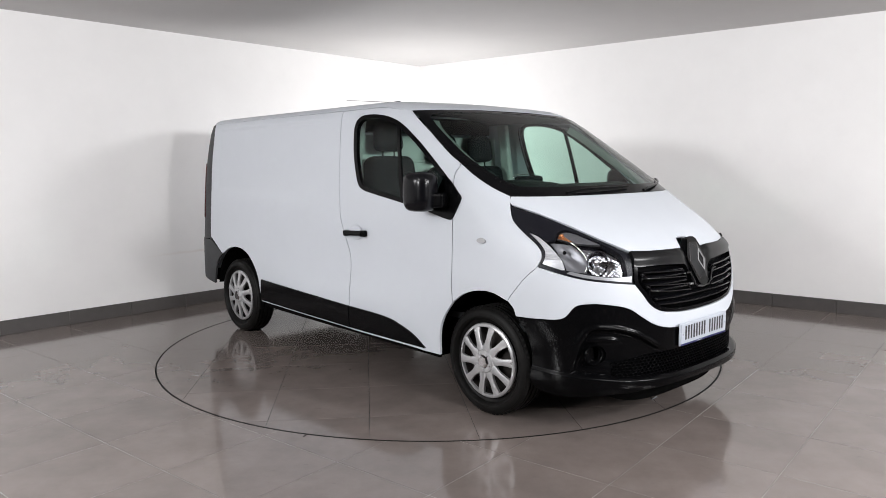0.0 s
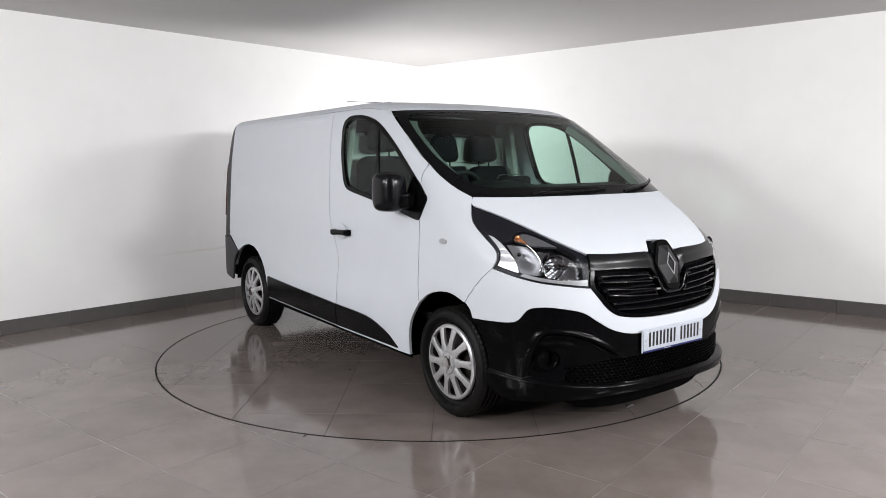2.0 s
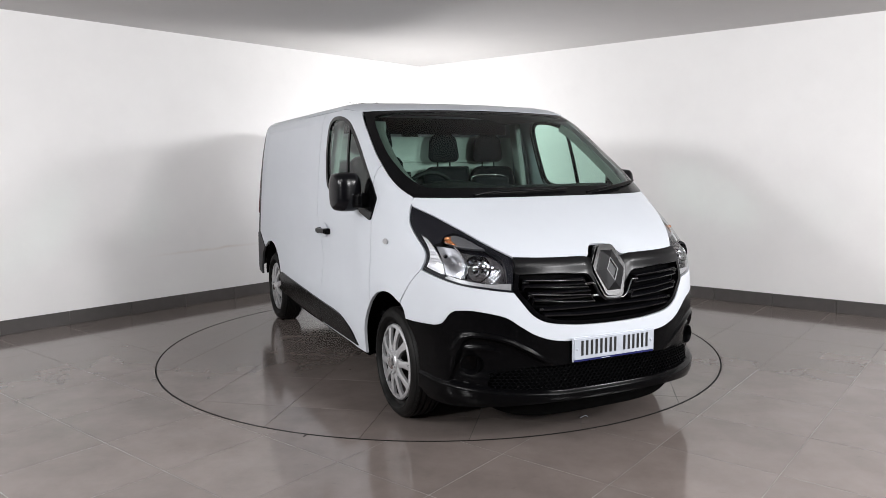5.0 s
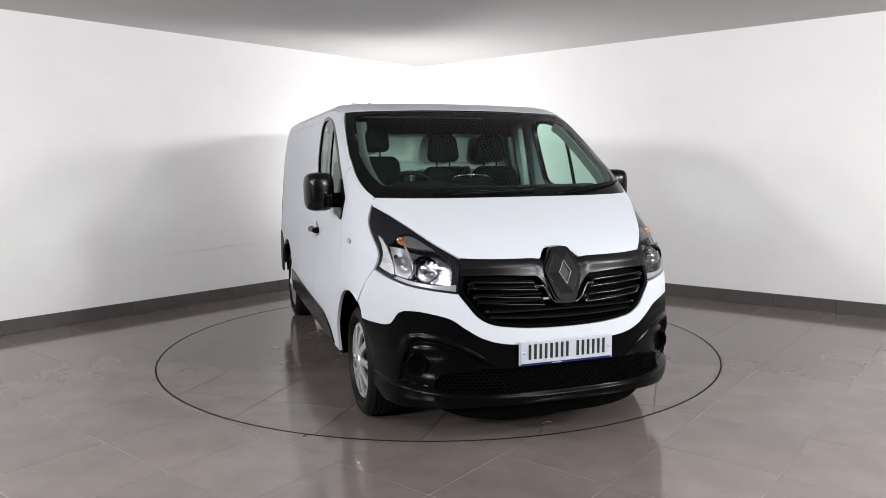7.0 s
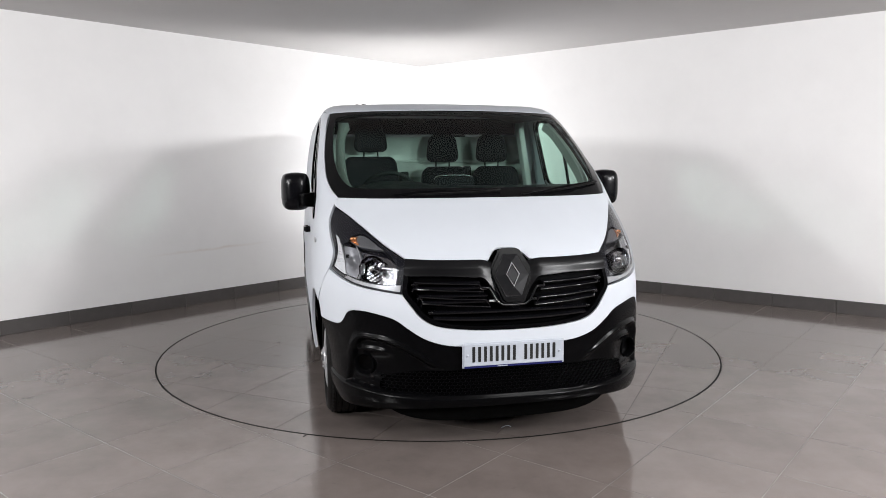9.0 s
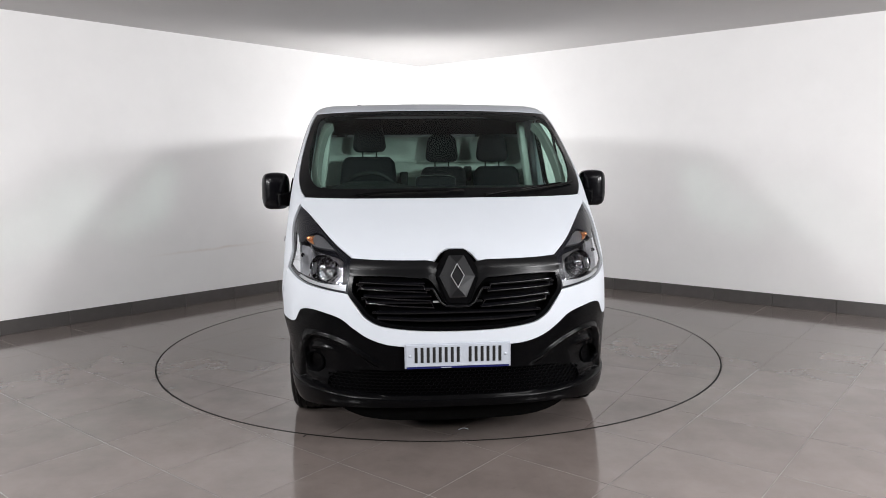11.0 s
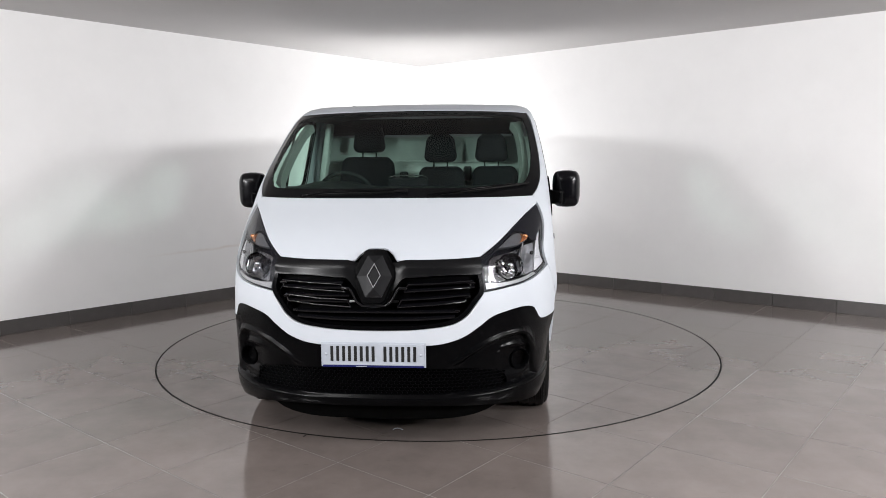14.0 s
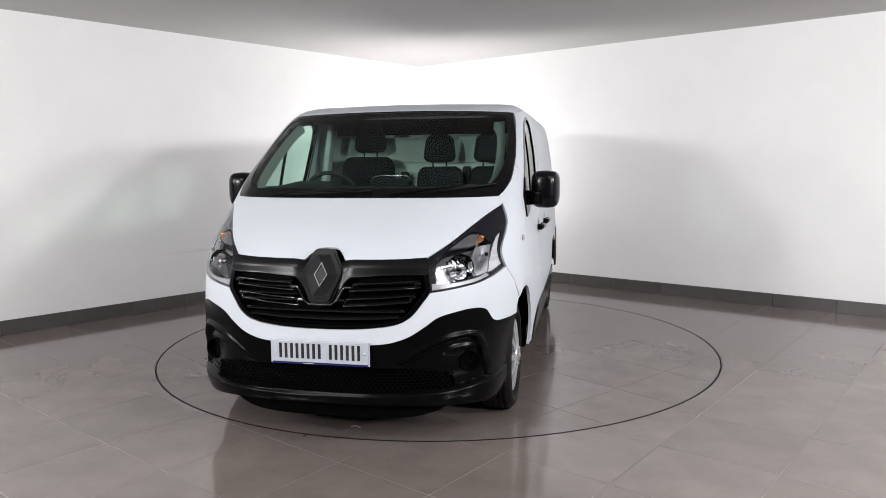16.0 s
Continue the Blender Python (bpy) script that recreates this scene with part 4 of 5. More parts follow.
# frame along the grille's edge and the dark box behind
FR_O = [("F", 0.540, 0.925), ("F", 0.552, 0.829), ("F", 0.509, 0.768), ("F", 0.464, 0.713), ("F", 0.391, 0.674), ("F", 0.248, 0.653), ("F", 0.0, 0.645)]
FR_I = [("F", 0.0, 0.662), ("F", 0.24, 0.669), ("F", 0.375, 0.689), ("F", 0.446, 0.728), ("F", 0.490, 0.782), ("F", 0.530, 0.84), ("F", 0.520, 0.92)]
for s in (1, -1):
    panel("edge_frame", "C", [FR_O, [FR_O[-1], FR_I[0]], FR_I, [FR_I[-1], FR_O[0]]], M_BLACK, grille, step=0.02, lift=-0.002, thick=0.04, side=s)
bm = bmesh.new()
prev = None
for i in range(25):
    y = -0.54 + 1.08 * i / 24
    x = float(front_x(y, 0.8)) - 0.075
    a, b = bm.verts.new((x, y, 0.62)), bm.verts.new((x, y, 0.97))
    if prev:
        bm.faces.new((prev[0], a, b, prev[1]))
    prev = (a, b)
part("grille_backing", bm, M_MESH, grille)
for s in (1, -1):
    curve_bar("slat", [0.165 * s, 0.50 * s], [0.868, 0.880], 0.014, 0.05, 0.006, M_SLAT, grille)
    curve_bar("slat", [0.150 * s, 0.505 * s], [0.838, 0.853], 0.016, 0.05, 0.008, M_SLAT, grille)
    curve_bar("slat", [0.130 * s, 0.480 * s], [0.793, 0.815], 0.014, 0.05, 0.006, M_SLAT, grille)
    curve_bar("slat", [0.115 * s, 0.465 * s], [0.762, 0.785], 0.016, 0.05, 0.008, M_SLAT, grille)
    # end clips, and stepped centre brackets; silver on one side paints a glint
    for (y, z, w) in ((0.490, 0.873, 0.035), (0.468, 0.806, 0.03), (0.420, 0.735, 0.022)):
        x = float(front_x(y, z)) - 0.010
        part("end_clip", box((x, y * s, z), (0.012, w, 0.010), bevel=0.002), M_GRILLE, grille)
    for (y, z, w) in ((0.150, 0.853, 0.032), (0.108, 0.790, 0.034)):
        x = float(front_x(y, z)) + 0.000
        part("bracket", box((x, y * s, z), (0.014, w, 0.009), bevel=0.002), M_SILVER if s < 0 else M_GRILLE, grille)
curve_bar("slat", [-0.425, 0.425], [0.733, 0.733], 0.016, 0.05, 0.006, M_SLAT, grille)
curve_bar("slat", [-0.405, -0.2, 0, 0.2, 0.405], [0.705, 0.696, 0.693, 0.696, 0.705], 0.018, 0.05, 0.006, M_SLAT, grille)


# raised outlines of the slat windows and the stepped bracket under the badge
def nose_line(pts, up):
    return [(float(front_x(y, min(z, 0.93))) + up, y, z) for y, z in pts]


# badge: dark six-sided shield with a plain lozenge, its chrome gleam painted pale grey
def prism(pts, depth, mat, name, parent, bevel=0.0, label=""):
    bm = bmesh.new()
    a = [bm.verts.new((0, y, z)) for y, z in pts]
    b = [bm.verts.new((depth, y, z)) for y, z in pts]
    bm.faces.new(b)
    bm.faces.new(list(reversed(a)))
    n = len(pts)
    for k in range(n):
        bm.faces.new((a[k], a[(k + 1) % n], b[(k + 1) % n], b[k]))
    bmesh.ops.recalc_face_normals(bm, faces=bm.faces)
    if bevel:
        es = [e for e in bm.edges if all(abs(v.co.x - depth) < 1e-6 for v in e.verts)]
        bmesh.ops.bevel(bm, geom=es, offset=bevel, segments=2, affect="EDGES")
    return part(name, bm, mat, parent, label)


TILT = Matrix.Translation((2.361, 0.0, 0.913)) @ Matrix.Rotation(radians(-20), 4, "Y")
badge = prism([(0.000, 0.133), (0.039, 0.131), (0.056, 0.122), (0.112, 0.019), (0.113, 0.000), (0.108, -0.019), (0.063, -0.142), (0.042, -0.158), (0.000, -0.160), (-0.042, -0.158), (-0.063, -0.142), (-0.108, -0.019), (-0.113, 0.000), (-0.112, 0.019), (-0.056, 0.122), (-0.039, 0.131)], 0.034, M_BLACK, "badge", van, 0.010, "black badge surround with a chrome lozenge")
badge.matrix_local = TILT
bm = bmesh.new()
hexa = [bm.verts.new((0.030, y, z)) for y, z in ((0.038, 0.108), (0.090, 0.0), (0.042, -0.108), (-0.042, -0.108), (-0.090, 0.0), (-0.038, 0.108))]
dia = [bm.verts.new((0.050, y, z)) for y, z in ((0, 0.064), (0.035, 0), (0, -0.064), (-0.035, 0))]
pit = [bm.verts.new((0.043, y * 0.82, z * 0.82)) for y, z in ((0, 0.064), (0.035, 0), (0, -0.064), (-0.035, 0))]
for f in ((5, 0, 6), (0, 1, 7, 6), (1, 2, 8, 7), (2, 3, 8), (3, 4, 9, 8), (4, 5, 6, 9)):
    bm.faces.new([(hexa + dia)[k] for k in f])
for k in range(4):
    bm.faces.new((dia[k], dia[(k + 1) % 4], pit[(k + 1) % 4], pit[k]))
bm.faces.new(pit)
bmesh.ops.recalc_face_normals(bm, faces=bm.faces)
plate6 = part("badge_face", bm, M_BADGE, badge, "faceted dark metal badge face")
plate6.location = (0.006, 0, -0.012)
bm = bmesh.new()
out6 = [(0.038, 0.108), (0.090, 0.0), (0.042, -0.108), (-0.042, -0.108), (-0.090, 0.0), (-0.038, 0.108)]


def frame_strip(bm, ring, width, h, x0):
    n = len(ring)
    inn = [(y * (1 - width), z * (1 - width)) for y, z in ring]
    o = [bm.verts.new((x0, y, z)) for y, z in ring]
    t = [bm.verts.new((x0 + h, y * (1 - width / 2), z * (1 - width / 2))) for y, z in ring]
    i = [bm.verts.new((x0, y, z)) for y, z in inn]
    for k in range(n):
        j = (k + 1) % n
        bm.faces.new((o[k], o[j], t[j], t[k]))
        bm.faces.new((t[k], t[j], i[j], i[k]))
    bmesh.ops.recalc_face_normals(bm, faces=bm.faces)


frame_strip(bm, out6, 0.07, 0.004, 0.034)
rim6 = part("badge_edge", bm, M_DARKCHROME, badge)
rim6.location = (0, 0, -0.012)
bm = bmesh.new()
frame_strip(bm, [(0, 0.066), (0.036, 0), (0, -0.066), (-0.036, 0)], 0.13, 0.006, 0.054)
# pale grey instead of chrome, so the gleam shows from every side
loz = part("lozenge", bm, M_LAMPGREY, badge, "plain lozenge, pale grey in place of chrome's gleam")
loz.location = (0, 0, -0.012)

# ---------------------------------------------------------------- headlamps
LAMP = [LAMP_TOP, LAMP_IN, LAMP_BOT, LAMP_OUT]


def dish(bm, c, ax, r, depth, n=28, steps=6):
    q = Vector(ax).normalized().to_track_quat("Z", "Y").to_matrix().to_4x4()
    m = Matrix.Translation(c) @ q
    prev = None
    for i in range(steps + 1):
        f = i / steps
        rr = r * math.sqrt(max(1e-6, 1 - f * f * 0.96))
        ring = [bm.verts.new(m @ Vector((rr * math.cos(2 * math.pi * k / n), rr * math.sin(2 * math.pi * k / n), -depth * f))) for k in range(n)]
        if prev:
            for k in range(n):
                bm.faces.new((prev[k], prev[(k + 1) % n], ring[(k + 1) % n], ring[k]))
        prev = ring
    bm.faces.new(prev)
    return m


for s in (1, -1):
    hl = panel("headlamp", "C", LAMP, M_LAMPDARK, van, side=s, step=0.025, lift=-0.075, thick=0.0, label="swept back clear headlamp")
    panel("lens", "C", LAMP, M_LENS, hl, side=s, step=0.02, lift=-0.001, thick=0.0)
    # dark rim just under the lens: the upper wing of the lamp and its edge
    HOLE = [[("F", 0.790, 1.085), ("F", 0.770, 1.104), ("F", 0.732, 1.117), ("F", 0.69, 1.104), ("F", 0.612, 1.036), ("F", 0.576, 0.995)], [("F", 0.576, 0.995), ("F", 0.579, 0.93), ("F", 0.584, 0.868)],
            [("F", 0.584, 0.868), ("F", 0.690, 0.870), ("F", 0.775, 0.883), ("F", 0.840, 0.904), ("S", 1.956, 0.932)], [("S", 1.956, 0.932), ("S", 1.966, 0.962), ("S", 1.958, 1.006), ("S", 1.925, 1.045), ("S", 1.878, 1.082), ("S", 1.850, 1.108)],
            [("S", 1.850, 1.108), ("S", 1.915, 1.085), ("F", 0.835, 1.058), ("F", 0.805, 1.068), ("F", 0.790, 1.085)]]
    panel("bezel", "C", LAMP, M_LAMPDARK, hl, holes=[HOLE], side=s, step=0.016, lift=-0.012, thick=0.035)
    # main reflector, side reflector with ribs, indicator
    bm = bmesh.new()
    c = skin("F", np.array([0.685]), np.array([0.925]))[0]
    dish(bm, (c[0] - 0.046, c[1] * s, c[2] + 0.015), (1, 0.22 * s, 0.05), 0.070, 0.055)
    shade(part("reflector", bm, M_REFLECTOR, hl, "bright faceted reflector bowl"))
    bm = bmesh.new()
    bmesh.ops.create_uvsphere(bm, u_segments=16, v_segments=10, radius=0.020, matrix=Matrix.Translation((c[0] - 0.066, c[1] * s, c[2] + 0.016)))
    shade(part("bulb_shield", bm, M_CHROME, hl))
    REFL = [[("F", 0.775, 1.046), ("F", 0.70, 1.036), ("F", 0.62, 1.022), ("F", 0.570, 0.990)], [("F", 0.570, 0.990), ("F", 0.578, 0.868)], [("F", 0.578, 0.868), ("F", 0.69, 0.874), ("F", 0.775, 0.890)], [("F", 0.775, 0.890), ("F", 0.782, 0.96), ("F", 0.775, 1.046)]]
    panel("inner_reflector", "C", REFL, M_REFLECTOR, hl, side=s, step=0.007, lift=-0.046, thick=0.0,
          bulge=lambda x, y, z: 0.0014 * np.sin(np.abs(y) * 250) * np.sin(z * 250) - 0.030 * np.exp(-(((np.abs(y) - 0.685) / 0.06) ** 2 + ((z - 0.94) / 0.06) ** 2)))
    SIDE_R = [[("S", 1.858, 1.102), ("S", 1.905, 1.085), ("F", 0.838, 1.048)], [("F", 0.838, 1.048), ("F", 0.831, 0.97), ("F", 0.830, 0.906)], [("F", 0.830, 0.906), ("F", 0.845, 0.909), ("S", 1.96, 0.936)], [("S", 1.96, 0.936), ("S", 1.970, 0.965), ("S", 1.962, 1.008), ("S", 1.930, 1.046), ("S", 1.884, 1.083), ("S", 1.858, 1.102)]]
    panel("side_reflector", "C", SIDE_R, M_LAMPGREY, hl, side=s, step=0.008, lift=-0.020, thick=0.015,
          bulge=lambda x, y, z: 0.0016 * np.sign(np.sin(z * 520)) * (step01(z, 0.95, 0.955) - step01(z, 1.03, 1.035)))
    BAND = [[("F", 0.826, 1.052), ("F", 0.790, 1.052), ("F", 0.757, 1.045)], [("F", 0.757, 1.045), ("F", 0.742, 1.00), ("F", 0.742, 0.95), ("F", 0.762, 0.892)], [("F", 0.762, 0.892), ("F", 0.795, 0.896), ("F", 0.826, 0.904)], [("F", 0.826, 0.904), ("F", 0.829, 0.97), ("F", 0.826, 1.052)]]
    panel("light_blade", "C", BAND, M_LAMPBLADE, hl, side=s, step=0.008, lift=-0.020, thick=0.015, bulge=lambda x, y, z: -0.026 * np.exp(-(((np.abs(y) - 0.792) / 0.030) ** 2 + ((z - 0.985) / 0.055) ** 2)))
    # bright curved edge between the two bowls
    rim_pts = [(0.752, 1.046), (0.741, 1.01), (0.739, 0.97), (0.745, 0.93), (0.762, 0.890)]
    tube("bowl_edge", [(float(front_x(y, z)) - 0.016, y * s, z) for y, z in spline(rim_pts, 0.012)], 0.0035, M_CHROME, hl)
    c3 = skin("F", np.array([0.800]), np.array([0.995]))[0]
    bm = bmesh.new()
    bmesh.ops.create_uvsphere(bm, u_segments=12, v_segments=8, radius=0.011, matrix=Matrix.Translation((c3[0] - 0.020, c3[1] * s, c3[2])))
    shade(part("side_bulb", bm, M_GLOSSBLACK, hl))
    IND = [[("F", 0.790, 1.076), ("F", 0.770, 1.097), ("F", 0.732, 1.110), ("F", 0.695, 1.098), ("F", 0.628, 1.046)], [("F", 0.628, 1.046), ("F", 0.735, 1.054), ("F", 0.790, 1.076)]]
    panel("indicator", "C", IND, M_LAMPBLADE, hl, side=s, step=0.006, lift=-0.020, thick=0.015, bulge=lambda x, y, z: 0.0015 * np.sin(np.abs(y) * 420 + z * 200) * np.sin(z * 460))
    AMB = [[("F", 0.788, 1.077), ("F", 0.769, 1.095), ("F", 0.748, 1.104)], [("F", 0.748, 1.104), ("F", 0.757, 1.085), ("F", 0.745, 1.061)], [("F", 0.745, 1.061), ("F", 0.765, 1.066), ("F", 0.788, 1.077)]]
    panel("amber_filter", "C", AMB, M_AMBER, hl, side=s, step=0.006, lift=-0.016, thick=0.010, bulge=lambda x, y, z: 0.0015 * np.sin(np.abs(y) * 420 + z * 200) * np.sin(z * 460), label="amber tinted indicator reflector")
    c2 = skin("F", np.array([0.764]), np.array([1.080]))[0]
    bm = bmesh.new()
    bmesh.ops.create_uvsphere(bm, u_segments=14, v_segments=8, radius=1.0, matrix=Matrix.Translation((c2[0] - 0.019, c2[1] * s, c2[2])) @ Matrix.Diagonal((0.012, 0.018, 0.012, 1)))
    shade(part("indicator_bulb", bm, M_AMBER, hl, "amber indicator bulb"))
    LOWER = [[("F", 0.566, 0.838), ("F", 0.674, 0.851), ("F", 0.768, 0.866), ("F", 0.828, 0.888)], [("F", 0.828, 0.888), ("F", 0.815, 0.900)],
             [("F", 0.815, 0.900), ("F", 0.76, 0.882), ("F", 0.67, 0.868), ("F", 0.578, 0.870)], [("F", 0.578, 0.870), ("F", 0.562, 0.872)], [("F", 0.562, 0.872), ("F", 0.566, 0.838)]]
    panel("lower_trim", "C", LOWER, M_LAMPMID, hl, side=s, step=0.015, lift=-0.008, thick=0.01)

# ---------------------------------------------------------------- number plate
plate = part("number_plate", box((0, 0, 0), (0.006, 0.520, 0.111), bevel=0.002), M_PLATE, van, "pale reflective number plate with black bars")
plate.matrix_local = Matrix.Translation((2.452, -0.004, 0.523))
part("plate_frame", box((-0.006, 0, -0.002), (0.008, 0.536, 0.128), bevel=0.003), M_PLATE, plate)
for i in range(7):
    y = -0.196 + i * 0.0605 + (0.030 if i > 3 else 0)
    for dy in (-0.015, 0.015):
        part("bar", box((0.0038, y + dy, 0.004), (0.0014, 0.0145, 0.078)), M_INK, plate)
part("blue_strip", box((0.001, 0.0, -0.0605), (0.006, 0.516, 0.0085)), M_BLUE, plate, "dark blue dealer strip")
part("white_mark", box((0.0045, -0.06, -0.0605), (0.0012, 0.055, 0.0035)), M_PLATE, plate)
for y in (-0.242, 0.242):
    bm = bmesh.new()
    bmesh.ops.create_uvsphere(bm, u_segments=12, v_segments=8, radius=0.007, matrix=Matrix.Translation((0.003, y, 0.0)))
    shade(part("screw_cap", bm, M_PLATE, plate))

# ---------------------------------------------------------------- mirrors, handles, wipers, aerial
def pillow(bm, size, z_lo, z_hi, e=0.50, nu=40, nv=24):
    """A rounded block (superellipsoid), kept between two heights."""
    def pw(v, k):
        return math.copysign(abs(v) ** k, v)
    rows = []
    for i in range(nv + 1):
        z = z_lo + (z_hi - z_lo) * i / nv
        f = min(0.9999, abs(z) / (size[2] / 2))
        r = (1 - f ** (2 / e)) ** (e / 2)
        rows.append([bm.verts.new((size[0] / 2 * r * pw(math.cos(2 * math.pi * k / nu), 0.80), size[1] / 2 * r * pw(math.sin(2 * math.pi * k / nu), 0.68), z)) for k in range(nu)])
    for p, q in zip(rows, rows[1:]):
        for k in range(nu):
            bm.faces.new((p[k], p[(k + 1) % nu], q[(k + 1) % nu], q[k]))
    bm.faces.new(list(reversed(rows[0])))
    bm.faces.new(rows[-1])


for s in (1, -1):
    bm = bmesh.new()
    pillow(bm, (0.204, 0.176, 0.238), -0.1189, -0.0488)
    mirror = part("door_mirror", bm, M_CAP, van, "black plastic door mirror")
    shade(mirror, 45)
    m_mir = Matrix.Translation((1.165, -1.052 if s < 0 else 1.052, 1.312)) @ Matrix.Rotation(radians(-6 * s), 4, "Z")
    mirror.matrix_basis = m_mir
    bm = bmesh.new()
    pillow(bm, (0.206, 0.178, 0.238), -0.048, 0.1189)
    shade(part("cap", bm, M_CAP, mirror), 45)
    part("mirror_glass", box((-0.0905, 0, 0.005), (0.006, 0.105, 0.150), bevel=0.0025), M_CHROME, mirror)
    bm = box((0.070, -0.095 * s, -0.050), (0.125, 0.19, 0.090), rot=Matrix.Rotation(radians(-18 * s), 3, "Z"), bevel=0.018, segs=3)
    part("arm", bm, M_BLACK, mirror)
    MB = [[("S", 1.392, 1.288), ("S", 1.394, 1.262), ("S", 1.345, 1.172), ("S", 1.325, 1.150), ("S", 1.295, 1.147), ("S", 1.12, 1.184)], [("S", 1.12, 1.184), ("S", 1.235, 1.385)], [("S", 1.235, 1.385), ("S", 1.285, 1.386), ("S", 1.392, 1.288)]]
    base = panel("mirror_base", "S", MB, M_BLACK, mirror, side=s, lift=0.010, thick=0.012, step=0.02)
    base.matrix_basis = m_mir.inverted()


def handle(x, s):
    y = float(side_y(x, 1.01)) * s
    root = part("door_handle", box((0, 0, 0), (0.215, 0.026, 0.036), bevel=0.011, segs=3), M_BLACK, van, "black plastic door handle")
    root.matrix_local = Matrix.Translation((x, y + 0.028 * s, 1.008)) @ Matrix.Rotation(radians(-2), 4, "Y")
    for dx, w in ((-0.095, 0.04), (0.098, 0.055)):
        part("handle_mount", box((dx, -0.016 * s, -0.002), (w, 0.04, 0.044), bevel=0.010, segs=3), M_BLACK, root)
    bm = bmesh.new()
    bmesh.ops.create_uvsphere(bm, u_segments=24, v_segments=12, radius=1, matrix=Matrix.Translation((0.0, -0.0255 * s, 0.004)) @ Matrix.Diagonal((0.075, 0.004, 0.052, 1)))
    shade(part("finger_recess", bm, M_PAINT, root))


handle(0.365, -1)
handle(0.365, 1)
handle(-0.20, 1)


def on_screen(y, z, up):
    return (float(front_x(y, z)) + up * 0.55, y, z + up * 0.8)


for y0, y1, z1 in ((0.22, 0.79, 1.352), (-0.52, 0.10, 1.318)):
    arm = tube("wiper", [on_screen(y0, 1.292, 0.012), on_screen(y0 + 0.12, 1.302, 0.022), on_screen(0.5 * (y0 + y1) + 0.05, 0.5 * (1.298 + z1), 0.024), on_screen(y1 - 0.08, z1 - 0.004, 0.016)],
               [0.009, 0.007, 0.006, 0.004], M_BLACK, van, "black windscreen wiper")
    tube("blade", [on_screen(y0 + (y1 - y0) * k / 8, 1.300 + (z1 - 1.300) * (k / 8) ** 1.3, 0.010) for k in range(1, 9)], 0.007, M_RUBBER, arm)
for s in (1, -1):
    for loop in ([(0.172, 0.872), (0.33, 0.878), (0.492, 0.886), (0.480, 0.852), (0.33, 0.845), (0.152, 0.836), (0.172, 0.872)],
                 [(0.140, 0.796), (0.30, 0.803), (0.470, 0.815), (0.455, 0.783), (0.30, 0.770), (0.118, 0.760), (0.140, 0.796)]):
        tube("slat_frame", nose_line([(y * s, z) for y, z in loop], 0.001), 0.0042, M_SLAT, grille)
tube("badge_bracket", nose_line([(-0.165, 0.857), (-0.128, 0.857), (-0.118, 0.845), (-0.088, 0.790), (-0.060, 0.770), (0.0, 0.766), (0.060, 0.770), (0.088, 0.790), (0.118, 0.845), (0.128, 0.857), (0.165, 0.857)], 0.012), 0.0065, M_SLAT, grille)
aer = part("aerial", box((0, 0, 0), (0.07, 0.030, 0.018), bevel=0.007, segs=3), M_BLACK, van, "thin black roof aerial")
aer.location = (0.30, -0.52, float(roof_z(0.30, -0.52)) + 0.010)
tube("rod", [(-0.02, 0, 0.004), (-0.22, 0, 0.022), (-0.62, 0, 0.060)], [0.003, 0.002, 0.0015], M_STEEL, aer)

# ---------------------------------------------------------------- wheels
def lathe(prof, n, axis_y=True):
    bm = bmesh.new()
    rings = [[bm.verts.new((r * math.cos(2 * math.pi * k / n), h, r * math.sin(2 * math.pi * k / n))) for k in range(n)] for r, h in prof]
    for a, b in zip(rings, rings[1:]):
        for k in range(n):
            bm.faces.new((a[k], b[k], b[(k + 1) % n], a[(k + 1) % n]))
    return bm


R_T = 0.325


def tyre_mesh():
    # h: outwards
    prof = [(0.225, 0.058), (0.249, 0.070), (0.257, 0.090), (0.267, 0.100), (0.280, 0.101), (0.297, 0.096), (0.307, 0.088), (0.311, 0.084), (0.3115, 0.080), (0.320, 0.072), (0.3235, 0.062)]
    tread = []
    for g in (0.052, 0.020, -0.020, -0.052):
        tread += [(R_T, g + 0.005), (R_T - 0.008, g + 0.004), (R_T - 0.008, g - 0.004), (R_T, g - 0.005)]
    back = [(r, -h) for r, h in reversed(prof)]
    bm = lathe(prof + tread + back, 72)
    # shoulder blocks
    for k in range(60):
        a = 2 * math.pi * k / 60
        for h in (0.066, -0.066):
            m = Matrix.Rotation(-a, 4, "Y") @ Matrix.Translation((0.3165, h, 0)) @ Matrix.Rotation(radians(-38 if h > 0 else 38), 4, "Z")
            bmesh.ops.create_cube(bm, size=1, matrix=m @ Matrix.Diagonal((0.012, 0.016, 0.017, 1)))
    bmesh.ops.recalc_face_normals(bm, faces=bm.faces)
    return bm


